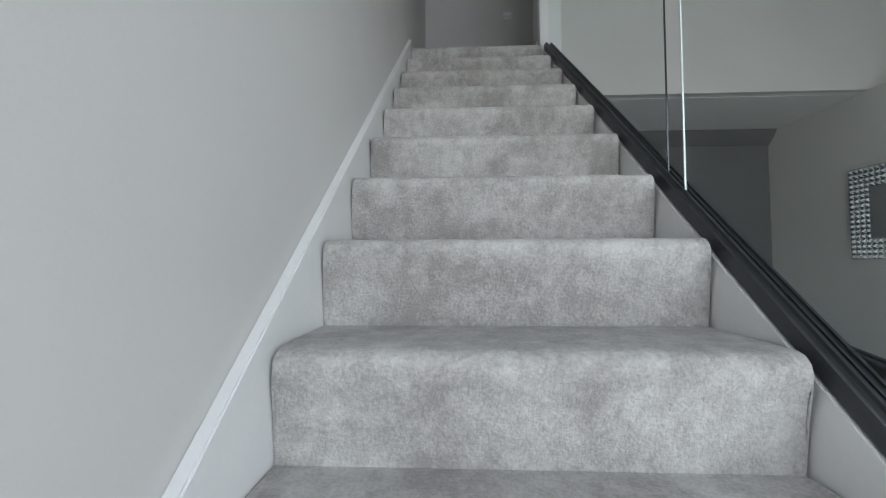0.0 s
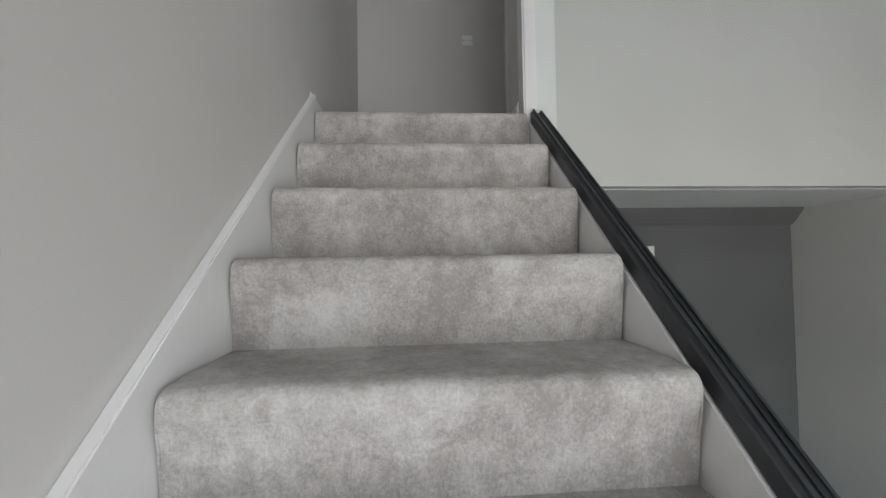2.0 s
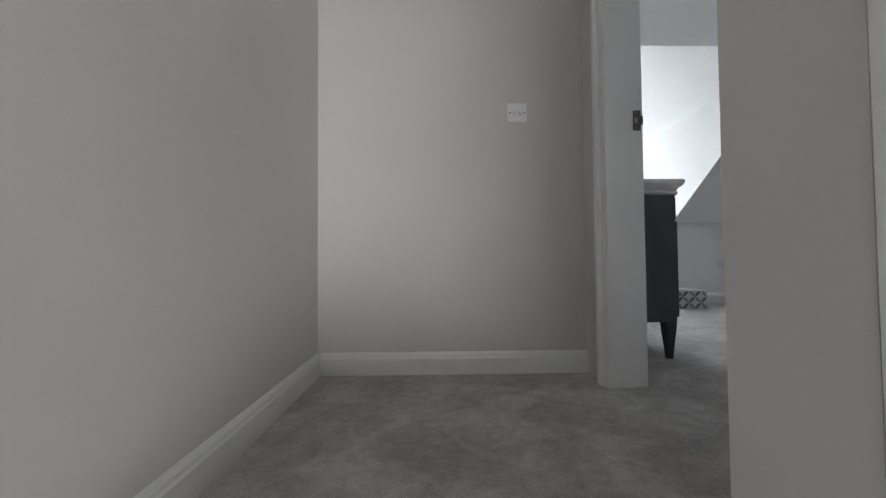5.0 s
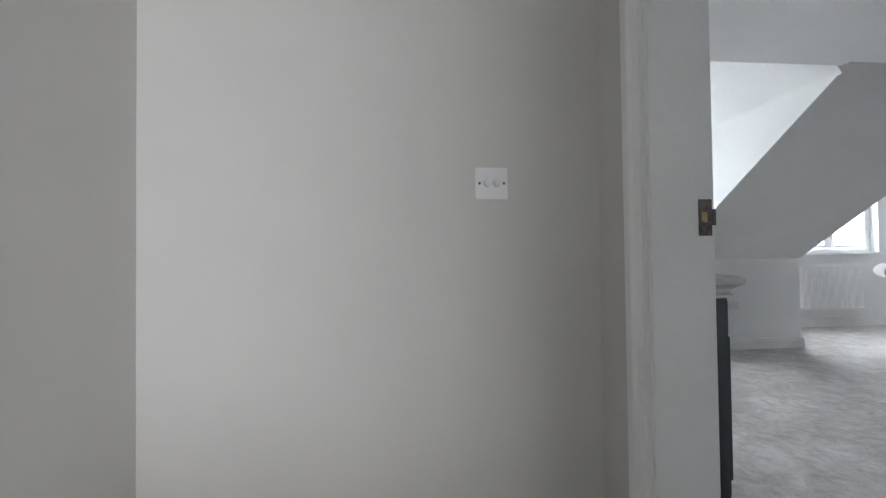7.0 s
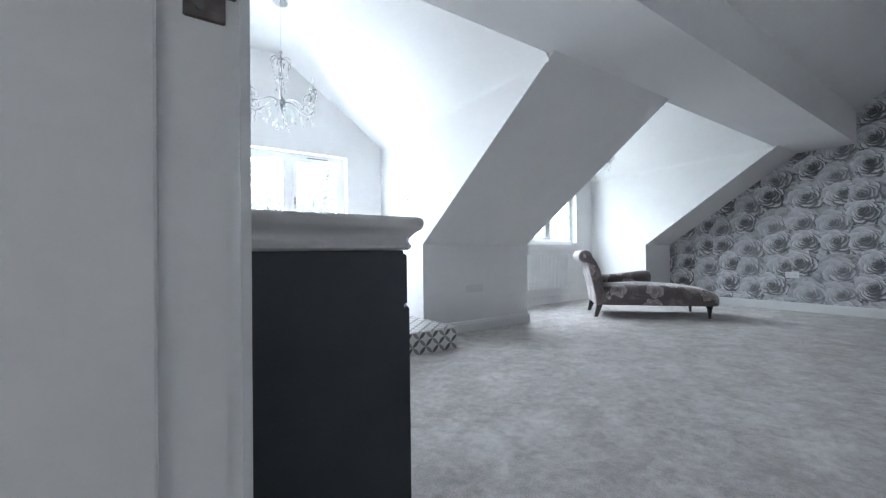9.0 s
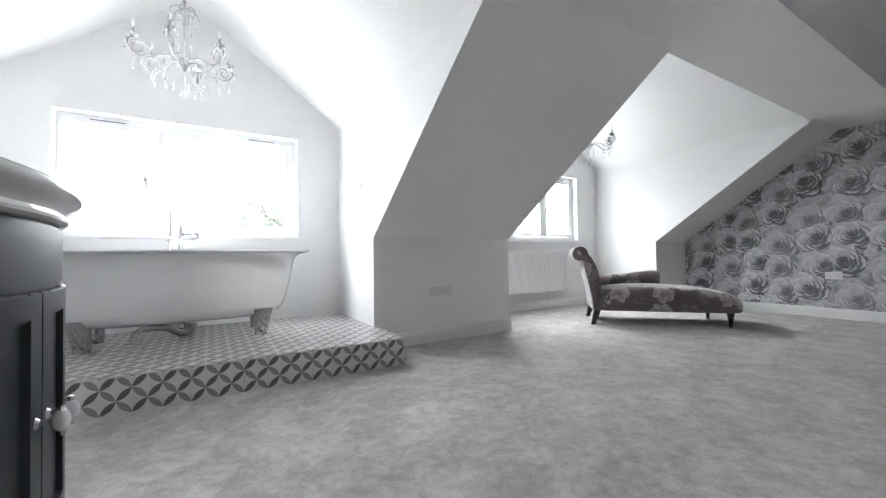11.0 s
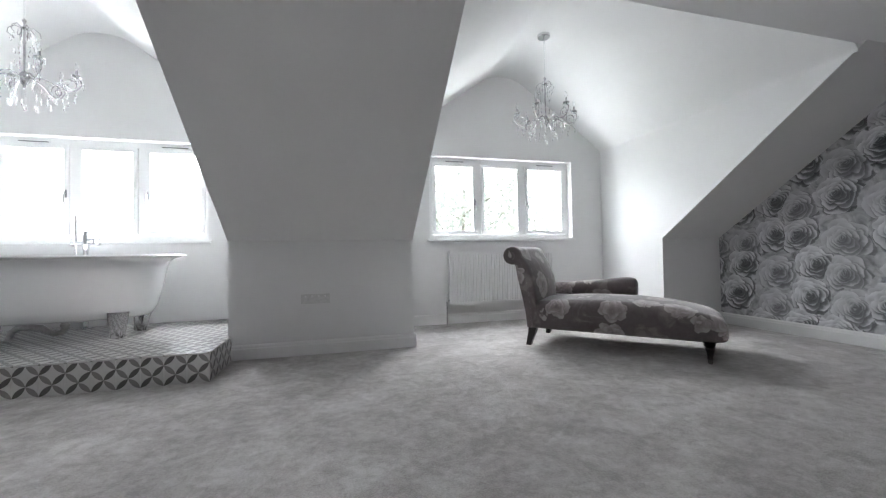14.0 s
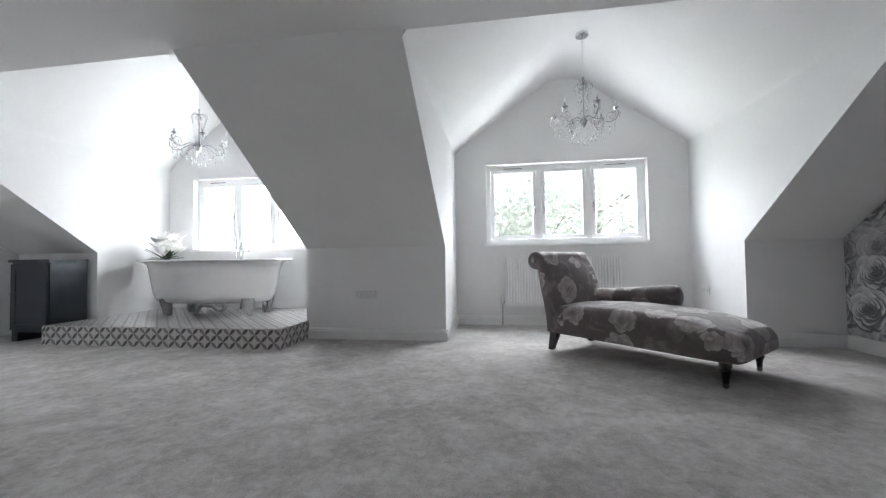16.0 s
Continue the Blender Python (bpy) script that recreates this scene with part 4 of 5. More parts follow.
# ---- chandeliers ----
def chandelier(x, y, z):
    lamp = thing("chandelier", "chrome six-arm chandelier hung with clear crystal drops", "chandelier", (x, y, z), group="chandeliers")
    bm = bmesh.new()
    lathe(bm, [(0.058, -0.030), (0.064, -0.024), (0.064, -0.001)], 28)
    part("ceiling_rose", bm, CHROME, lamp)
    bm = bmesh.new()
    for i in range(19):
        turn = pose(0, 0, -0.035 - i * 0.0215, 90, 0, 90 * (i % 2))
        ring = [turn @ Vector((0.0055 * math.cos(k * math.pi / 5), 0.013 * math.sin(k * math.pi / 5), 0)) for k in range(11)]
        tube(bm, ring, 0.0018, 5)
    loose = [(0.004, 0, -0.03)] + [(0.004 + 0.024 * math.sin(math.pi * k / 8), 0.004, -0.03 - 0.02 * k) for k in range(1, 8)] + [(0.003, 0, -0.2)]
    tube(bm, loose, 0.0022, 6)
    part("chain", bm, CHROME, lamp)
    bm = bmesh.new()
    lathe(bm, [(0.005, -0.44), (0.014, -0.455), (0.006, -0.475), (0.007, -0.50), (0.024, -0.512), (0.007, -0.525), (0.007, -0.60), (0.013, -0.615), (0.007, -0.63), (0.007, -0.83), (0.02, -0.85), (0.034, -0.872), (0.036, -0.90), (0.022, -0.925), (0.010, -0.94), (0.005, -0.965)][::-1], 16)
    part("stem", bm, FOOT_CHROME, lamp)
    arm = bmesh.new()
    keys = [(0.03, -0.888), (0.06, -0.872), (0.10, -0.872), (0.145, -0.893), (0.19, -0.925), (0.24, -0.938), (0.29, -0.918), (0.318, -0.875), (0.315, -0.84), (0.293, -0.824)]
    tube(arm, [(r, 0, h) for r, h in keys], 0.0052, 8)
    curl = [(0.255 + (0.012 + 0.0028 * k) * math.cos(0.55 * k + 2.0), 0, -0.885 + (0.012 + 0.0028 * k) * math.sin(0.55 * k + 2.0)) for k in range(15)]
    arm_mesh = mesh_of("arm", arm, FOOT_CHROME)
    scroll_mesh = mesh_of("scroll", tube(bmesh.new(), curl, 0.0034, 6), FOOT_CHROME)
    crown = tube(bmesh.new(), [(0.015, 0, -0.515), (0.05, 0, -0.50), (0.085, 0, -0.53), (0.09, 0, -0.565), (0.07, 0, -0.575)], 0.003, 6)
    crown_mesh = mesh_of("crown_arm", crown, FOOT_CHROME)
    cup = bmesh.new()
    lathe(cup, [(0.005, -0.832), (0.008, -0.820), (0.030, -0.808), (0.032, -0.803), (0.010, -0.800), (0.0095, -0.765)], 14, (0.29, 0, 0))
    cup_mesh = mesh_of("candle_cup", cup, FOOT_CHROME)
    bulb = bmesh.new()
    lathe(bulb, [(0.006, -0.765), (0.013, -0.745), (0.011, -0.722), (0.003, -0.695)], 10, (0.29, 0, 0))
    bulb_mesh = mesh_of("bulb", bulb, CRYSTAL)
    for k in range(6):
        arm_ob = new("arm", arm_mesh)
        arm_ob.parent, arm_ob.matrix_basis = lamp, pose(0, 0, 0, 0, 0, 60 * k + 17)
        for nm, me in (("candle_cup", cup_mesh), ("bulb", bulb_mesh), ("scroll", scroll_mesh)):
            o = new(nm, me)
            o.parent = arm_ob
        o = new("crown_arm", crown_mesh)
        o.parent, o.matrix_basis = lamp, pose(0, 0, 0, 0, 0, 60 * k + 17)
    drop = bmesh.new()
    bmesh.ops.create_icosphere(drop, subdivisions=1, radius=0.0085, matrix=Matrix.Translation((0, 0, -0.032)) @ Matrix.Diagonal((1, 0.55, 2.2, 1)))
    bmesh.ops.create_icosphere(drop, subdivisions=1, radius=0.0065, matrix=Matrix.Translation((0, 0, -0.006)))
    drop_mesh = mesh_of("crystal_drop", drop, CRYSTAL, False)
    rnd = random.Random(7)
    spots = []
    for k in range(6):
        a = radians(60 * k + 17)
        for r, h in ((0.262, -0.808), (0.318, -0.812), (0.33, -0.86), (0.24, -0.945), (0.285, -0.925), (0.19, -0.93), (0.07, -0.578)):
            spots.append((r, a + rnd.uniform(-0.06, 0.06), h))
        spots.append((0.29, a + 0.10, -0.812)), spots.append((0.29, a - 0.10, -0.812))
        spots.append((0.235, a + 0.12, -1.0)), spots.append((0.285, a - 0.1, -0.985))
    for n, r, h in ((8, 0.17, -0.985), (6, 0.12, -1.03), (4, 0.07, -1.07), (1, 0.0, -1.095), (6, 0.03, -0.53), (6, 0.05, -0.66), (6, 0.045, -0.76)):
        for i in range(n):
            spots.append((r, 2 * math.pi * i / n + 0.1 * n, h + rnd.uniform(-0.015, 0.015)))
    for r, a, h in spots:
        d = new("crystal_drop", drop_mesh)
        d.parent, d.matrix_basis = lamp, pose(r * math.cos(a), r * math.sin(a), h, 0, 0, math.degrees(a))
    strings = bmesh.new()
    for n, r, h, top in ((8, 0.17, -0.985, -0.90), (6, 0.12, -1.03, -0.90), (4, 0.07, -1.07, -0.93)):
        for i in range(n):
            a = 2 * math.pi * i / n + 0.1 * n
            tube(strings, [(r * math.cos(a), r * math.sin(a), h + 0.015), (0.75 * r * math.cos(a), 0.75 * r * math.sin(a), top)], 0.0011, 4)
    tube(strings, [(0, 0, -0.96), (0, 0, -1.095)], 0.0012, 4)
    tagged(part("crystal_strings", strings, CRYSTAL, lamp), kind="stuff")
    return lamp


first = chandelier(2.10, 4.42, RIDGE)
copy_thing(first, pose(6.42, 4.40, RIDGE, 0, 0, 25))


# ---- chaise longue ----
chaise = thing("chaise_longue", "chaise longue in mole-brown velvet with pale blooms on dark turned legs", "chaise", (6.265, 4.275, 0), -46.5)
# local x runs from the head to the foot, local y to the arm's side
L, W = 1.40, 0.36


def seat_section(x, half, low, high, soft, n=7):
    """Cross-section of the padding: flat below, rounded shoulders, a slight dome on top."""
    pts = [(x, -half + 0.012, low), (x, -half, low + 0.012)]
    pts += [(x, -half + soft * (1 - math.cos(a)), high - soft + soft * math.sin(a)) for a in (math.pi / 2 * i / n for i in range(n + 1))]
    top = half - soft
    pts += [(x, -top + 2 * top * i / 8, high + 0.014 * math.sin(math.pi * i / 8)) for i in range(1, 8)]
    pts += [(x, -q[1], q[2]) for q in reversed(pts[:n + 3])]
    return pts


stations = [(-0.02, W - 0.01, 0.172, 0.39, 0.06), (0.0, W, 0.168, 0.398, 0.07), (0.15, W, 0.165, 0.412, 0.08), (0.35, W, 0.165, 0.428, 0.085), (0.6, W, 0.165, 0.434, 0.085), (0.85, W, 0.165, 0.427, 0.085), (1.08, W, 0.165, 0.408, 0.085),
            (1.22, W, 0.165, 0.385, 0.085), (1.31, W - 0.002, 0.165, 0.364, 0.08), (1.37, W - 0.008, 0.166, 0.345, 0.075), (1.41, W - 0.02, 0.169, 0.322, 0.068), (1.435, W - 0.04, 0.178, 0.292, 0.05), (1.445, W - 0.065, 0.195, 0.26, 0.03)]
part("seat", loft(bmesh.new(), [seat_section(*q) for q in stations]), FABRIC, chaise)
front = [(0.01, 0.165), (0.068, 0.30), (0.058, 0.38), (0.052, 0.46), (0.042, 0.53), (0.026, 0.60), (0.004, 0.66), (-0.02, 0.72), (-0.045, 0.765), (-0.07, 0.80)]
scroll = [(-0.165 + 0.088 * math.cos(radians(a)), 0.815 + 0.084 * math.sin(radians(a))) for a in range(20, 300, 14)]
rear = [(-0.136, 0.72), (-0.126, 0.66), (-0.114, 0.60), (-0.095, 0.52), (-0.076, 0.44), (-0.048, 0.30), (-0.035, 0.165)]
outline = front + scroll + rear
cx, cz = -0.05, 0.5
slices = []
for i in range(25):
    s = -1 + 2 * i / 24
    y = (W + 0.005) * math.sin(s * math.pi / 2)
    edge = min(1.0, (W + 0.005 - abs(y)) / 0.03)
    draw = 0.014 * (1 - math.sqrt(max(0.0, 1 - (1 - edge) ** 2)))
    puff = 0.030 * (1 - (y / (W + 0.005)) ** 2)
    ring = []
    for k, (x, z) in enumerate(outline):
        a, b = outline[k - 1], outline[(k + 1) % len(outline)]
        d = Vector((b[0] - a[0], b[1] - a[1])).normalized()
        out = Vector((d.y, -d.x))
        lift = puff * math.sin(math.pi * k / len(front)) ** 0.7 if 0 < k < len(front) else 0.0
        ring.append((x + out.x * (lift - draw), y, z + out.y * (lift - draw)))
    slices.append(ring)
part("backrest", loft(bmesh.new(), slices), FABRIC, chaise)
for s in (-1, 1):
    bm = bmesh.new()
    lathe(bm, [(0.034, 0), (0.034, 0.008), (0.018, 0.016)], 18, m=pose(-0.165, s * (W + 0.004), 0.815, -90 * s))
    part("scroll_button", bm, FABRIC, chaise, "scroll end button")
for s in (-1, 1):
    bm = bmesh.new()
    welt = [(0.018, 0.17), (0.014, 0.30), (0.002, 0.42), (-0.014, 0.52), (-0.036, 0.62), (-0.060, 0.70), (-0.088, 0.765)]
    tube(bm, [(x, s * (W + 0.004), z) for x, z in welt], 0.006, 8)
    part("piping", bm, FABRIC, chaise, "piped seam up the side of the back")
part("centre_bracket", boxes((0.43, 0.53, -0.05, 0.05, 0.145, 0.166), bevel=0.004), DARK_WOOD, chaise)
rows = []
for x, r, zc in ((0.02, 0.050, 0.480), (0.25, 0.056, 0.487), (0.50, 0.072, 0.498), (0.70, 0.088, 0.506), (0.77, 0.088, 0.504), (0.80, 0.078, 0.502), (0.815, 0.05, 0.50)):
    rows.append([(x, W - 0.045 + r * 1.02 * math.cos(a), zc + (r if math.sin(a) > 0 else r * 1.35) * math.sin(a)) for a in (2 * math.pi * i / 24 for i in range(24))])
part("arm", loft(bmesh.new(), rows), FABRIC, chaise, "rolled bolster arm")
for s in (-1, 1):
    bm = bmesh.new()
    loft(bm, [[(x + dx, s * (W - 0.06) + dy, z) for dx, dy in ((-w, -w), (w, -w), (w, w), (-w, w))] for x, w, z in ((-0.035, 0.022, 0.0), (-0.022, 0.025, 0.05), (0.0, 0.032, 0.12), (0.012, 0.036, 0.172))])
    part("leg", bm, DARK_WOOD, chaise, "splayed square back leg")
    bm = bmesh.new()
    lathe(bm, [(0.014, 0.03), (0.02, 0.035), (0.017, 0.05), (0.024, 0.09), (0.032, 0.11), (0.026, 0.12), (0.036, 0.14), (0.036, 0.168)], 18, (L - 0.07, s * (W - 0.055), 0))
    leg = part("leg", bm, DARK_WOOD, chaise, "dark turned front leg")
    bm = bmesh.new()
    lathe(bm, [(0.017, -0.008), (0.017, 0.008)], 14, m=pose(L - 0.07, s * (W - 0.055), 0.017, 90))
    tube(bm, [(L - 0.07, s * (W - 0.055), 0.012), (L - 0.07, s * (W - 0.055), 0.034)], 0.009, 8)
    part("castor", bm, BRONZE, leg, "small dull metal castor")


# ---- radiator ----
rad = thing("radiator", "white panel radiator with vertical ribs under the window", "radiator", (5.63, 5.322, 0.236))
RL, RH = 1.37, 0.635
part("panel", boxes((0, RL, -0.03, -0.015, 0, RH), (0, RL, 0.02, 0.035, 0.0, RH)), RAD_PAINT, rad, smooth=False)
rib = bmesh.new()
prism(rib, [(-0.013, 0), (-0.008, -0.010), (0.008, -0.010), (0.013, 0)], "z", 0.03, RH - 0.03, bevel=0.002)
rib_mesh = mesh_of("rib", rib, RAD_PAINT)
for i in range(40):
    o = new("rib", rib_mesh)
    o.parent, o.matrix_basis = rad, pose(0.02 + 0.0341 * (i + 0.1), -0.03, 0)
part("top_grille", boxes((0, RL, -0.028, 0.035, RH + 0.0005, RH + 0.012), bevel=0.003), RAD_PAINT, rad)
part("end_panel", boxes((-0.006, -0.0005, -0.028, 0.035, 0.01, RH)), RAD_PAINT, rad, smooth=False)
bm = bmesh.new()
tube(bm, [(-0.01, 0.0, 0.05), (-0.045, 0.0, 0.05), (-0.045, 0.0, -0.04), (-0.045, 0.0, -0.237)], 0.009, 10)
part("pipe", bm, CHROME, rad)
bm = bmesh.new()
lathe(bm, [(0.016, -0.01), (0.02, 0.03), (0.018, 0.07), (0.012, 0.08)], 14, (-0.045, 0, 0.05))
part("valve", bm, PLASTIC, rad, "white valve head")
part("bracket", boxes((0.2, 0.24, 0.036, 0.0615, 0.1, 0.5), (1.1, 1.14, 0.036, 0.0615, 0.1, 0.5)), RAD_PAINT, rad, smooth=False)


# ---- sockets and switches ----
def plate(name, label, category, m, w, h, kind_of, face=PLASTIC):
    ob = new(name)
    ob.matrix_world = m
    tagged(ob, label, category)
    part("plate", boxes((-w / 2, w / 2, -0.009, -0.0005, -h / 2, h / 2), bevel=0.003), face, ob)
    if kind_of == "socket":
        for s in (-1, 1):
            for dx, dz in ((0, 0.012), (-0.011, -0.008), (0.011, -0.008)):
                part("slot", boxes((s * w / 4 + dx - 0.003, s * w / 4 + dx + 0.003, -0.0096, -0.0092, dz - 0.004, dz + 0.004)), VENT, ob, smooth=False)
            part("rocker", boxes((s * w / 4 - 0.006, s * w / 4 + 0.006, -0.013, -0.0093, 0.022, 0.036), bevel=0.001), PLASTIC, ob)
    elif kind_of == "rockers":
        for k in range(4):
            x = (k - 1.5) * w / 4.4
            part("rocker", boxes((x - 0.007, x + 0.007, -0.0125, -0.0093, 0.014, 0.030), bevel=0.001), PLASTIC, ob)
    else:
        for s in (-1, 1):
            bm = bmesh.new()
            lathe(bm, [(0.011, 0), (0.011, 0.010), (0.008, 0.013)], 18, m=pose(s * w * 0.15, -0.009, 0, 90))
            part("dimmer_knob", bm, PLASTIC, ob)
            bm = bmesh.new()
            lathe(bm, [(0.004, 0), (0.003, 0.002)], 10, m=pose(s * w * 0.38, -0.009, 0, 90))
            part("screw", bm, VENT, ob)
    return ob


plate("dimmer_switch", "white double dimmer switch on the landing wall", "switch", pose(0.96, 1.557, 1.262), 0.094, 0.092, "dimmer")
plate("wall_socket", "pale steel four-gang socket plate on the white knee wall", "socket", pose(4.15, KNEE_Y, 0.475), 0.235, 0.082, "rockers", PALE_STEEL)
plate("wall_socket", "white double socket on the rose wallpaper", "socket", pose(EAST, 2.70, 0.51, 0, 0, -90), 0.15, 0.088, "socket")
plate("wall_socket", "white socket in the bed dormer", "socket", pose(D2[1], 5.06, 0.46, 0, 0, -90), 0.15, 0.088, "socket")
plate("light_switch", "white switch in the bath dormer", "switch", pose(D1[1], 4.68, 1.48, 0, 0, -90), 0.088, 0.088, "dimmer")


# ---- bow-front vanity cabinet by the door ----
vanity = thing("bow_front_cabinet", "charcoal bow-front vanity cabinet with pale marble top and white ceramic knobs", "cabinet", (1.446, 2.24, 0), 0)
VW, VD, VB = 0.485, 0.41, 0.10     # half width, depth at the ends, bow


def front_x(y, extra=0.0):
    return VD + VB * (1 - (y / VW) ** 2) + extra


def bow_slab(bm, z0, z1, grow=0.0, bevel=0.0, y0=-VW, y1=VW, back=0.0, n=18):
    ys = [y0 - grow + (y1 - y0 + 2 * grow) * i / n for i in range(n + 1)]
    pts = [(back, ys[0])] + [(front_x(max(-VW, min(VW, y)), grow), y) for y in ys] + [(back, ys[-1])]
    return prism(bm, pts, "z", z0, z1, bevel=bevel)


bm = bow_slab(bmesh.new(), 0.20, 0.89)
part("body", bm, NAVY, vanity)
rings = []
for z, grow in ((0.8905, 0.006), (0.8915, 0.016), (0.897, 0.023), (0.904, 0.024), (0.910, 0.019), (0.914, 0.017), (0.920, 0.019), (0.928, 0.026), (0.936, 0.037), (0.942, 0.046), (0.949, 0.050), (0.960, 0.050), (0.966, 0.047), (0.9695, 0.040), (0.970, 0.030)):
    ys = [-(VW + grow) + 2 * (VW + grow) * i / 28 for i in range(29)]
    rings.append([(0.0, ys[0], z)] + [(front_x(max(-VW, min(VW, y)), grow) - 0.02 * max(0.0, abs(y) / (VW + grow) - 0.94) / 0.06, y, z) for y in ys] + [(0.0, ys[-1], z)])
bm = loft(bmesh.new(), rings)
part("marble_top", bm, MARBLE, vanity, "pale moulded marble top")


def bow_face(bm, y0, y1, z0, z1, lift, n=8):
    """A thin piece bent to the front."""
    ys = [y0 + (y1 - y0) * i / n for i in range(n + 1)]
    pts = [(front_x(y, lift), y) for y in ys] + [(front_x(y, -0.004), y) for y in reversed(ys)]
    return prism(bm, pts, "z", z0, z1, bevel=0.003)


part("drawer_front", bow_face(bmesh.new(), -0.465, 0.465, 0.755, 0.882, 0.012, 16), NAVY, vanity)
for y0, y1 in ((-0.465, -0.236), (-0.232, -0.002), (0.002, 0.232), (0.236, 0.465)):
    door = part("door", bow_face(bmesh.new(), y0, y1, 0.225, 0.748, 0.006), NAVY, vanity)
    bm = bmesh.new()
    for a in (y0 + 0.001, y1 - 0.05):
        bow_face(bm, a, a + 0.049, 0.225, 0.748, 0.018, 3)
    for a in (0.226, 0.695):
        bow_face(bm, y0 + 0.05, y1 - 0.05, a, a + 0.052, 0.018, 5)
    part("door_frame", bm, NAVY, door)
for y in (-0.03, 0.03):
    knob = bmesh.new()
    fx = front_x(y, 0.018)
    lathe(knob, [(0.011, 0), (0.006, 0.006), (0.006, 0.018), (0.012, 0.022)], 12, m=pose(fx, y, 0.50, 0, 90))
    base = part("knob_base", knob, CHROME, vanity, "chrome knob stem")
    knob = bmesh.new()
    bmesh.ops.create_uvsphere(knob, u_segments=20, v_segments=12, radius=0.019, matrix=Matrix.Translation((fx + 0.036, y, 0.50)) @ Matrix.Diagonal((0.75, 0.85, 1.1, 1)))
    part("ceramic_knob", knob, ENAMEL, base, "white ceramic knob")
    knob = bmesh.new()
    for z in (-1, 1):
        lathe(knob, [(0.004, -0.006), (0.006, -0.003), (0.006, 0.003), (0.003, 0.006)], 10, (fx + 0.036, y, 0.50 + z * 0.023))
    part("knob_cap", knob, CHROME, base, "chrome knob cap")
for y in (-VW + 0.03, VW - 0.03):
    for x in (0.03, VD - 0.03):
        bm = bmesh.new()
        loft(bm, [[(x + dx, y + dy, z) for dx, dy in ((-w, -w), (w, -w), (w, w), (-w, w))] for w, z in ((0.014, 0.0), (0.018, 0.06), (0.026, 0.14), (0.03, 0.2))])
        part("leg", bm, NAVY, vanity)

# ---- small dark cupboard under the slope ----
cup = thing("small_cupboard", "small charcoal painted cupboard against the knee wall", "cupboard", (0.46, 4.32, 0), 0)
part("body", boxes((-0.25, 0.25, -0.38, 0, 0.1, 0.87)), NAVY, cup, smooth=False)
part("top", boxes((-0.275, 0.275, -0.41, 0.0, 0.8705, 0.90), bevel=0.006), NAVY, cup)
door = part("door", boxes((-0.235, 0.235, -0.398, -0.3805, 0.13, 0.85), bevel=0.003), NAVY, cup)
part("door_frame", boxes((-0.235, -0.175, -0.408, -0.3985, 0.13, 0.85), (0.175, 0.235, -0.408, -0.3985, 0.13, 0.85), (-0.175, 0.175, -0.408, -0.3985, 0.13, 0.19), (-0.175, 0.175, -0.408, -0.3985, 0.79, 0.85)), NAVY, door, smooth=False)
bm = bmesh.new()
bmesh.ops.create_icosphere(bm, subdivisions=2, radius=0.017, matrix=Matrix.Translation((-0.205, -0.425, 0.53)))
part("knob", bm, CHROME, door, "round chrome knob")
for a in (-0.25, 0.17):
    part("plinth_foot", boxes((a, a + 0.08, -0.38, -0.002, 0, 0.1)), NAVY, cup, smooth=False)


# ---- outside ----
structure("ground", boxes((-400, 400, 6.5, 800, -6.1, -6.0)), GRASS, "lawn beyond the house", "lawn")


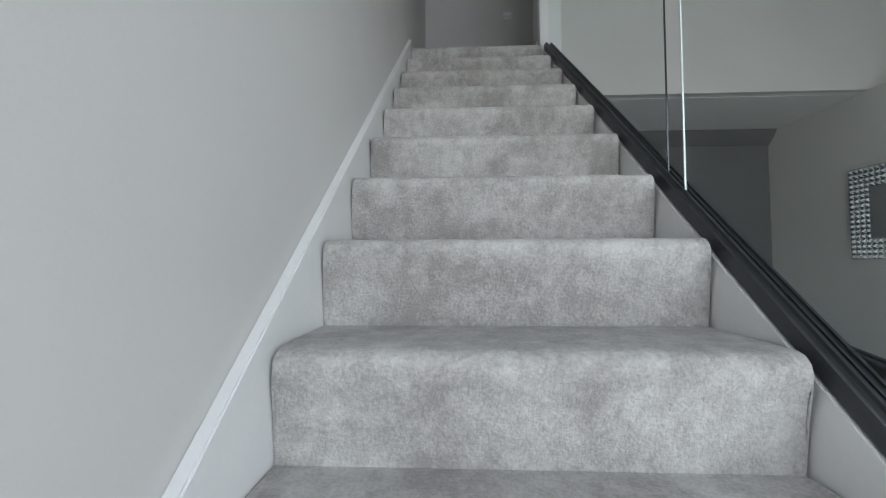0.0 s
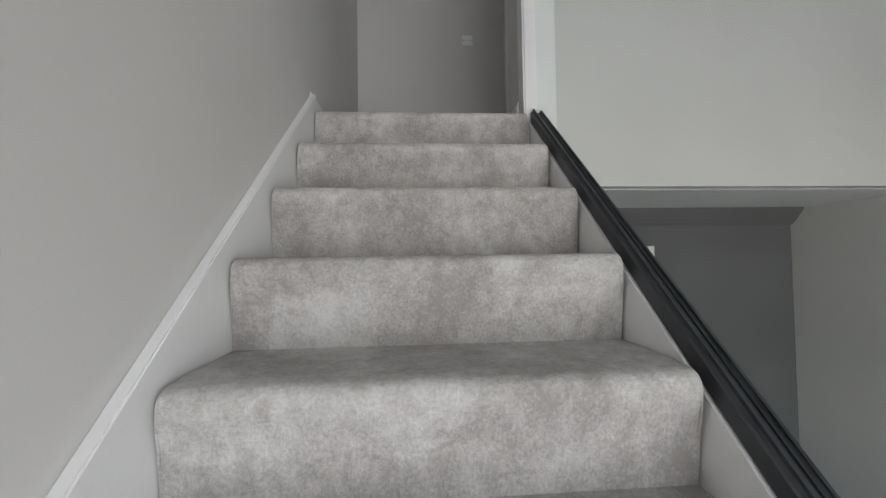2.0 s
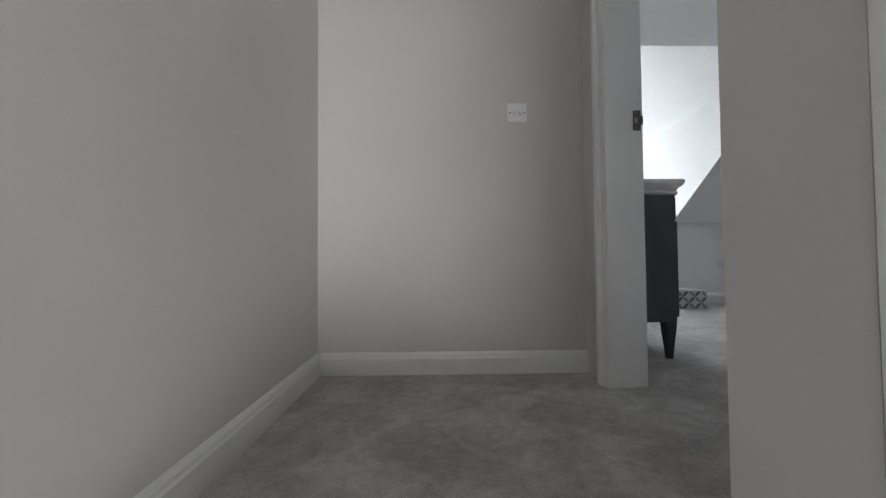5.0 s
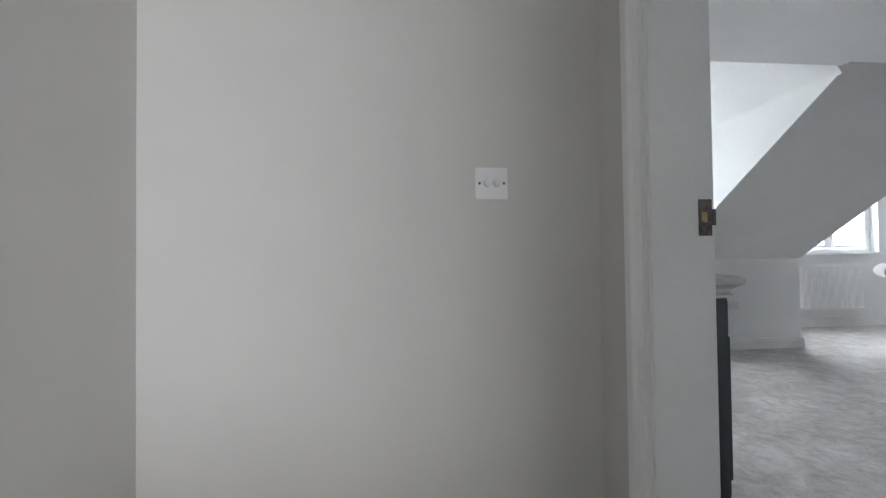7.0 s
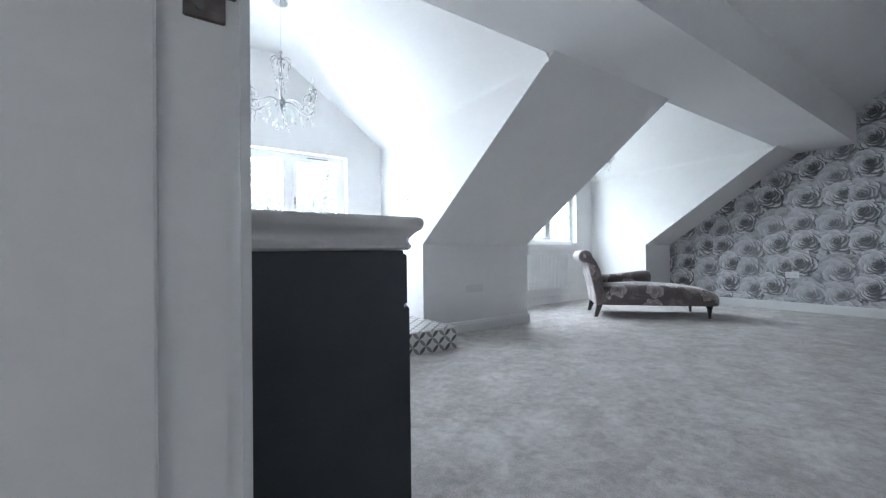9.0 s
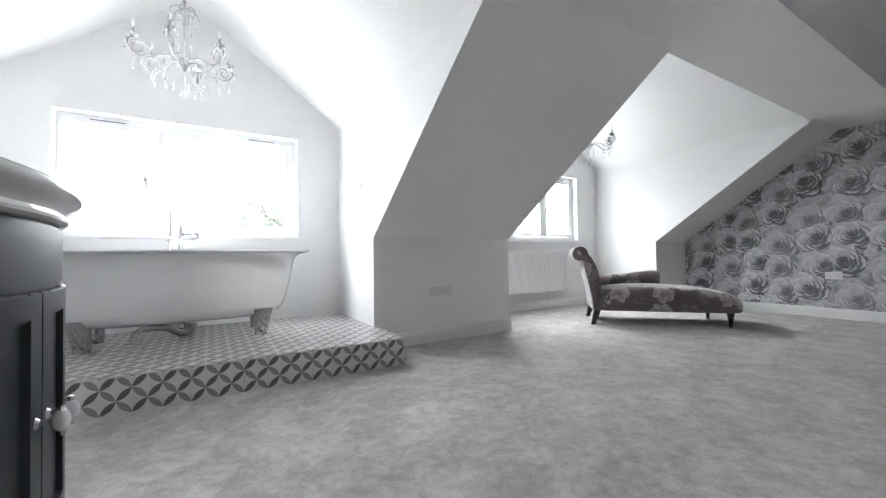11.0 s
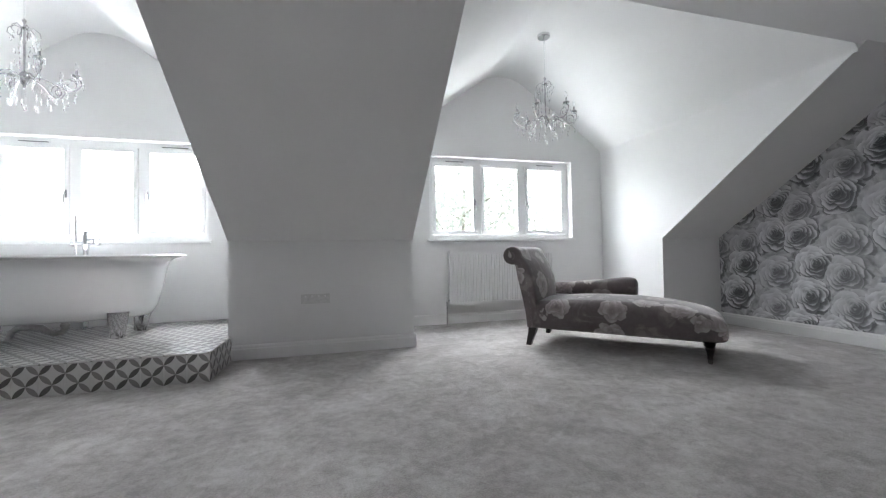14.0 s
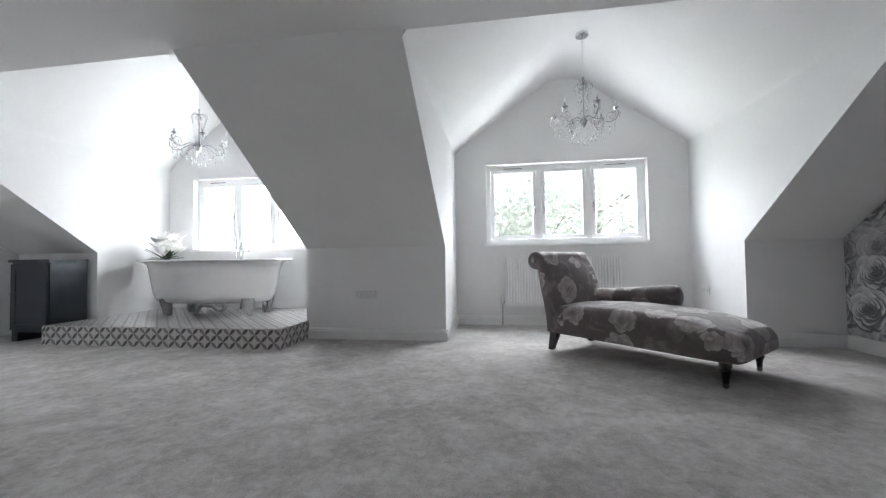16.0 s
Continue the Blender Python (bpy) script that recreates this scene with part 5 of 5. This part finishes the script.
def tree(x, y, h, seed):
    rnd = random.Random(seed)
    t = thing("tree", "leafy green tree outside the window", "tree", (x, y, -6.0), group="garden trees")
    bm = bmesh.new()
    tube(bm, [(0, 0, -0.1), (0.1, 0, h * 0.3), (0, 0.15, h * 0.6), (0.1, 0.1, h * 0.85)], 0.2, 10, 0.3)
    tips = []
    for i in range(12):
        a, z = rnd.uniform(0, 6.28), rnd.uniform(0.35, 0.8) * h
        l = rnd.uniform(0.18, 0.32) * h
        tip = (l * math.cos(a), l * math.sin(a), z + 0.14 * h)
        tube(bm, [(0.05, 0.05, z - 0.3), (tip[0] * 0.5, tip[1] * 0.5, z + 0.05 * h), tip], 0.05, 6, 0.3)
        tips.append(tip)
    part("trunk", bm, BARK, t)
    verts, faces = [], []
    for tip in tips + [(0, 0, h * 0.9), (0.3, 0, h * 0.75)]:
        for k in range(420):
            c = Vector(tip) + Vector([rnd.gauss(0, 0.10 * h) for _ in range(3)])
            u = Vector([rnd.uniform(-1, 1) for _ in range(3)]).normalized()
            v = u.orthogonal().normalized()
            s = rnd.uniform(0.07, 0.15)
            n = len(verts)
            verts += [c - u * s, c + v * s * 0.6, c + u * s, c - v * s * 0.6]
            faces.append((n, n + 1, n + 2, n + 3))
    me = bpy.data.meshes.new("crown")
    me.from_pydata(verts, [], faces)
    me.materials.append(FOLIAGE)
    crown = new("crown", me)
    crown.parent = t
    return t


structure("backdrop", boxes((-150, 150, 90, 90.5, -6, 120)), SKY_GLOW, "bright overcast sky", "sky")
for x, y, h, s in ((4.6, 16, 10.5, 1), (9.6, 17, 11.5, 2), (6.9, 19, 12.5, 3), (14.0, 20, 11, 4), (3.7, 17, 9.4, 5)):
    tree(x, y, h, s)

# ---- tiles of the platform, last ----
TS = 2 / 15


def tile_mesh(w, h, flip):
    """A tile with its pattern's corner at its own origin, standing (flip) or lying."""
    g = 0.0012
    return mesh_of("tile", box(bmesh.new(), g, w - g, g, h - g, -0.008, 0.0), TILE, False)


cache = {}


def lay(w, h, m):
    key = (round(w, 3), round(h, 3))
    if key not in cache:
        cache[key] = tile_mesh(w, h, False)
    o = new("tile", cache[key])
    o.parent, o.matrix_basis = platform, m


nx = math.ceil((PX1 - PX0) / TS)
for i in range(nx):
    x = PX1 - (i + 1) * TS
    w0 = max(0.0, PX0 - x)
    if w0:
        continue
    lay(TS, PZ - 0.009, pose(x, PY0 - 0.002, 0.0, 90))
    for j in range(13):
        y = PY0 + j * TS
        h = min(TS, WIN_Y - 0.002 - y)
        if y + h > KNEE_Y and x + TS > D1[1]:
            lay(D1[1] - x, h, pose(x, y, PZ)) if y > KNEE_Y - 0.02 else lay(TS, min(h, KNEE_Y - y), pose(x, y, PZ))
        else:
            lay(TS, h, pose(x, y, PZ))
rest = PX1 - nx * TS
if rest < PX0:
    w = PX1 - (nx - 1) * TS - PX0
    lay(w, PZ - 0.009, pose(PX0, PY0 - 0.002, 0.0, 90))
    for j in range(13):
        y = PY0 + j * TS
        lay(w, min(TS, WIN_Y - 0.002 - y), pose(PX0, y, PZ))
for j in range(math.ceil((KNEE_Y - PY0) / TS)):
    y = PY0 + j * TS
    lay(min(TS, KNEE_Y - y), PZ - 0.009, pose(PX1 + 0.002, y, 0.0, 90, 0, 90))
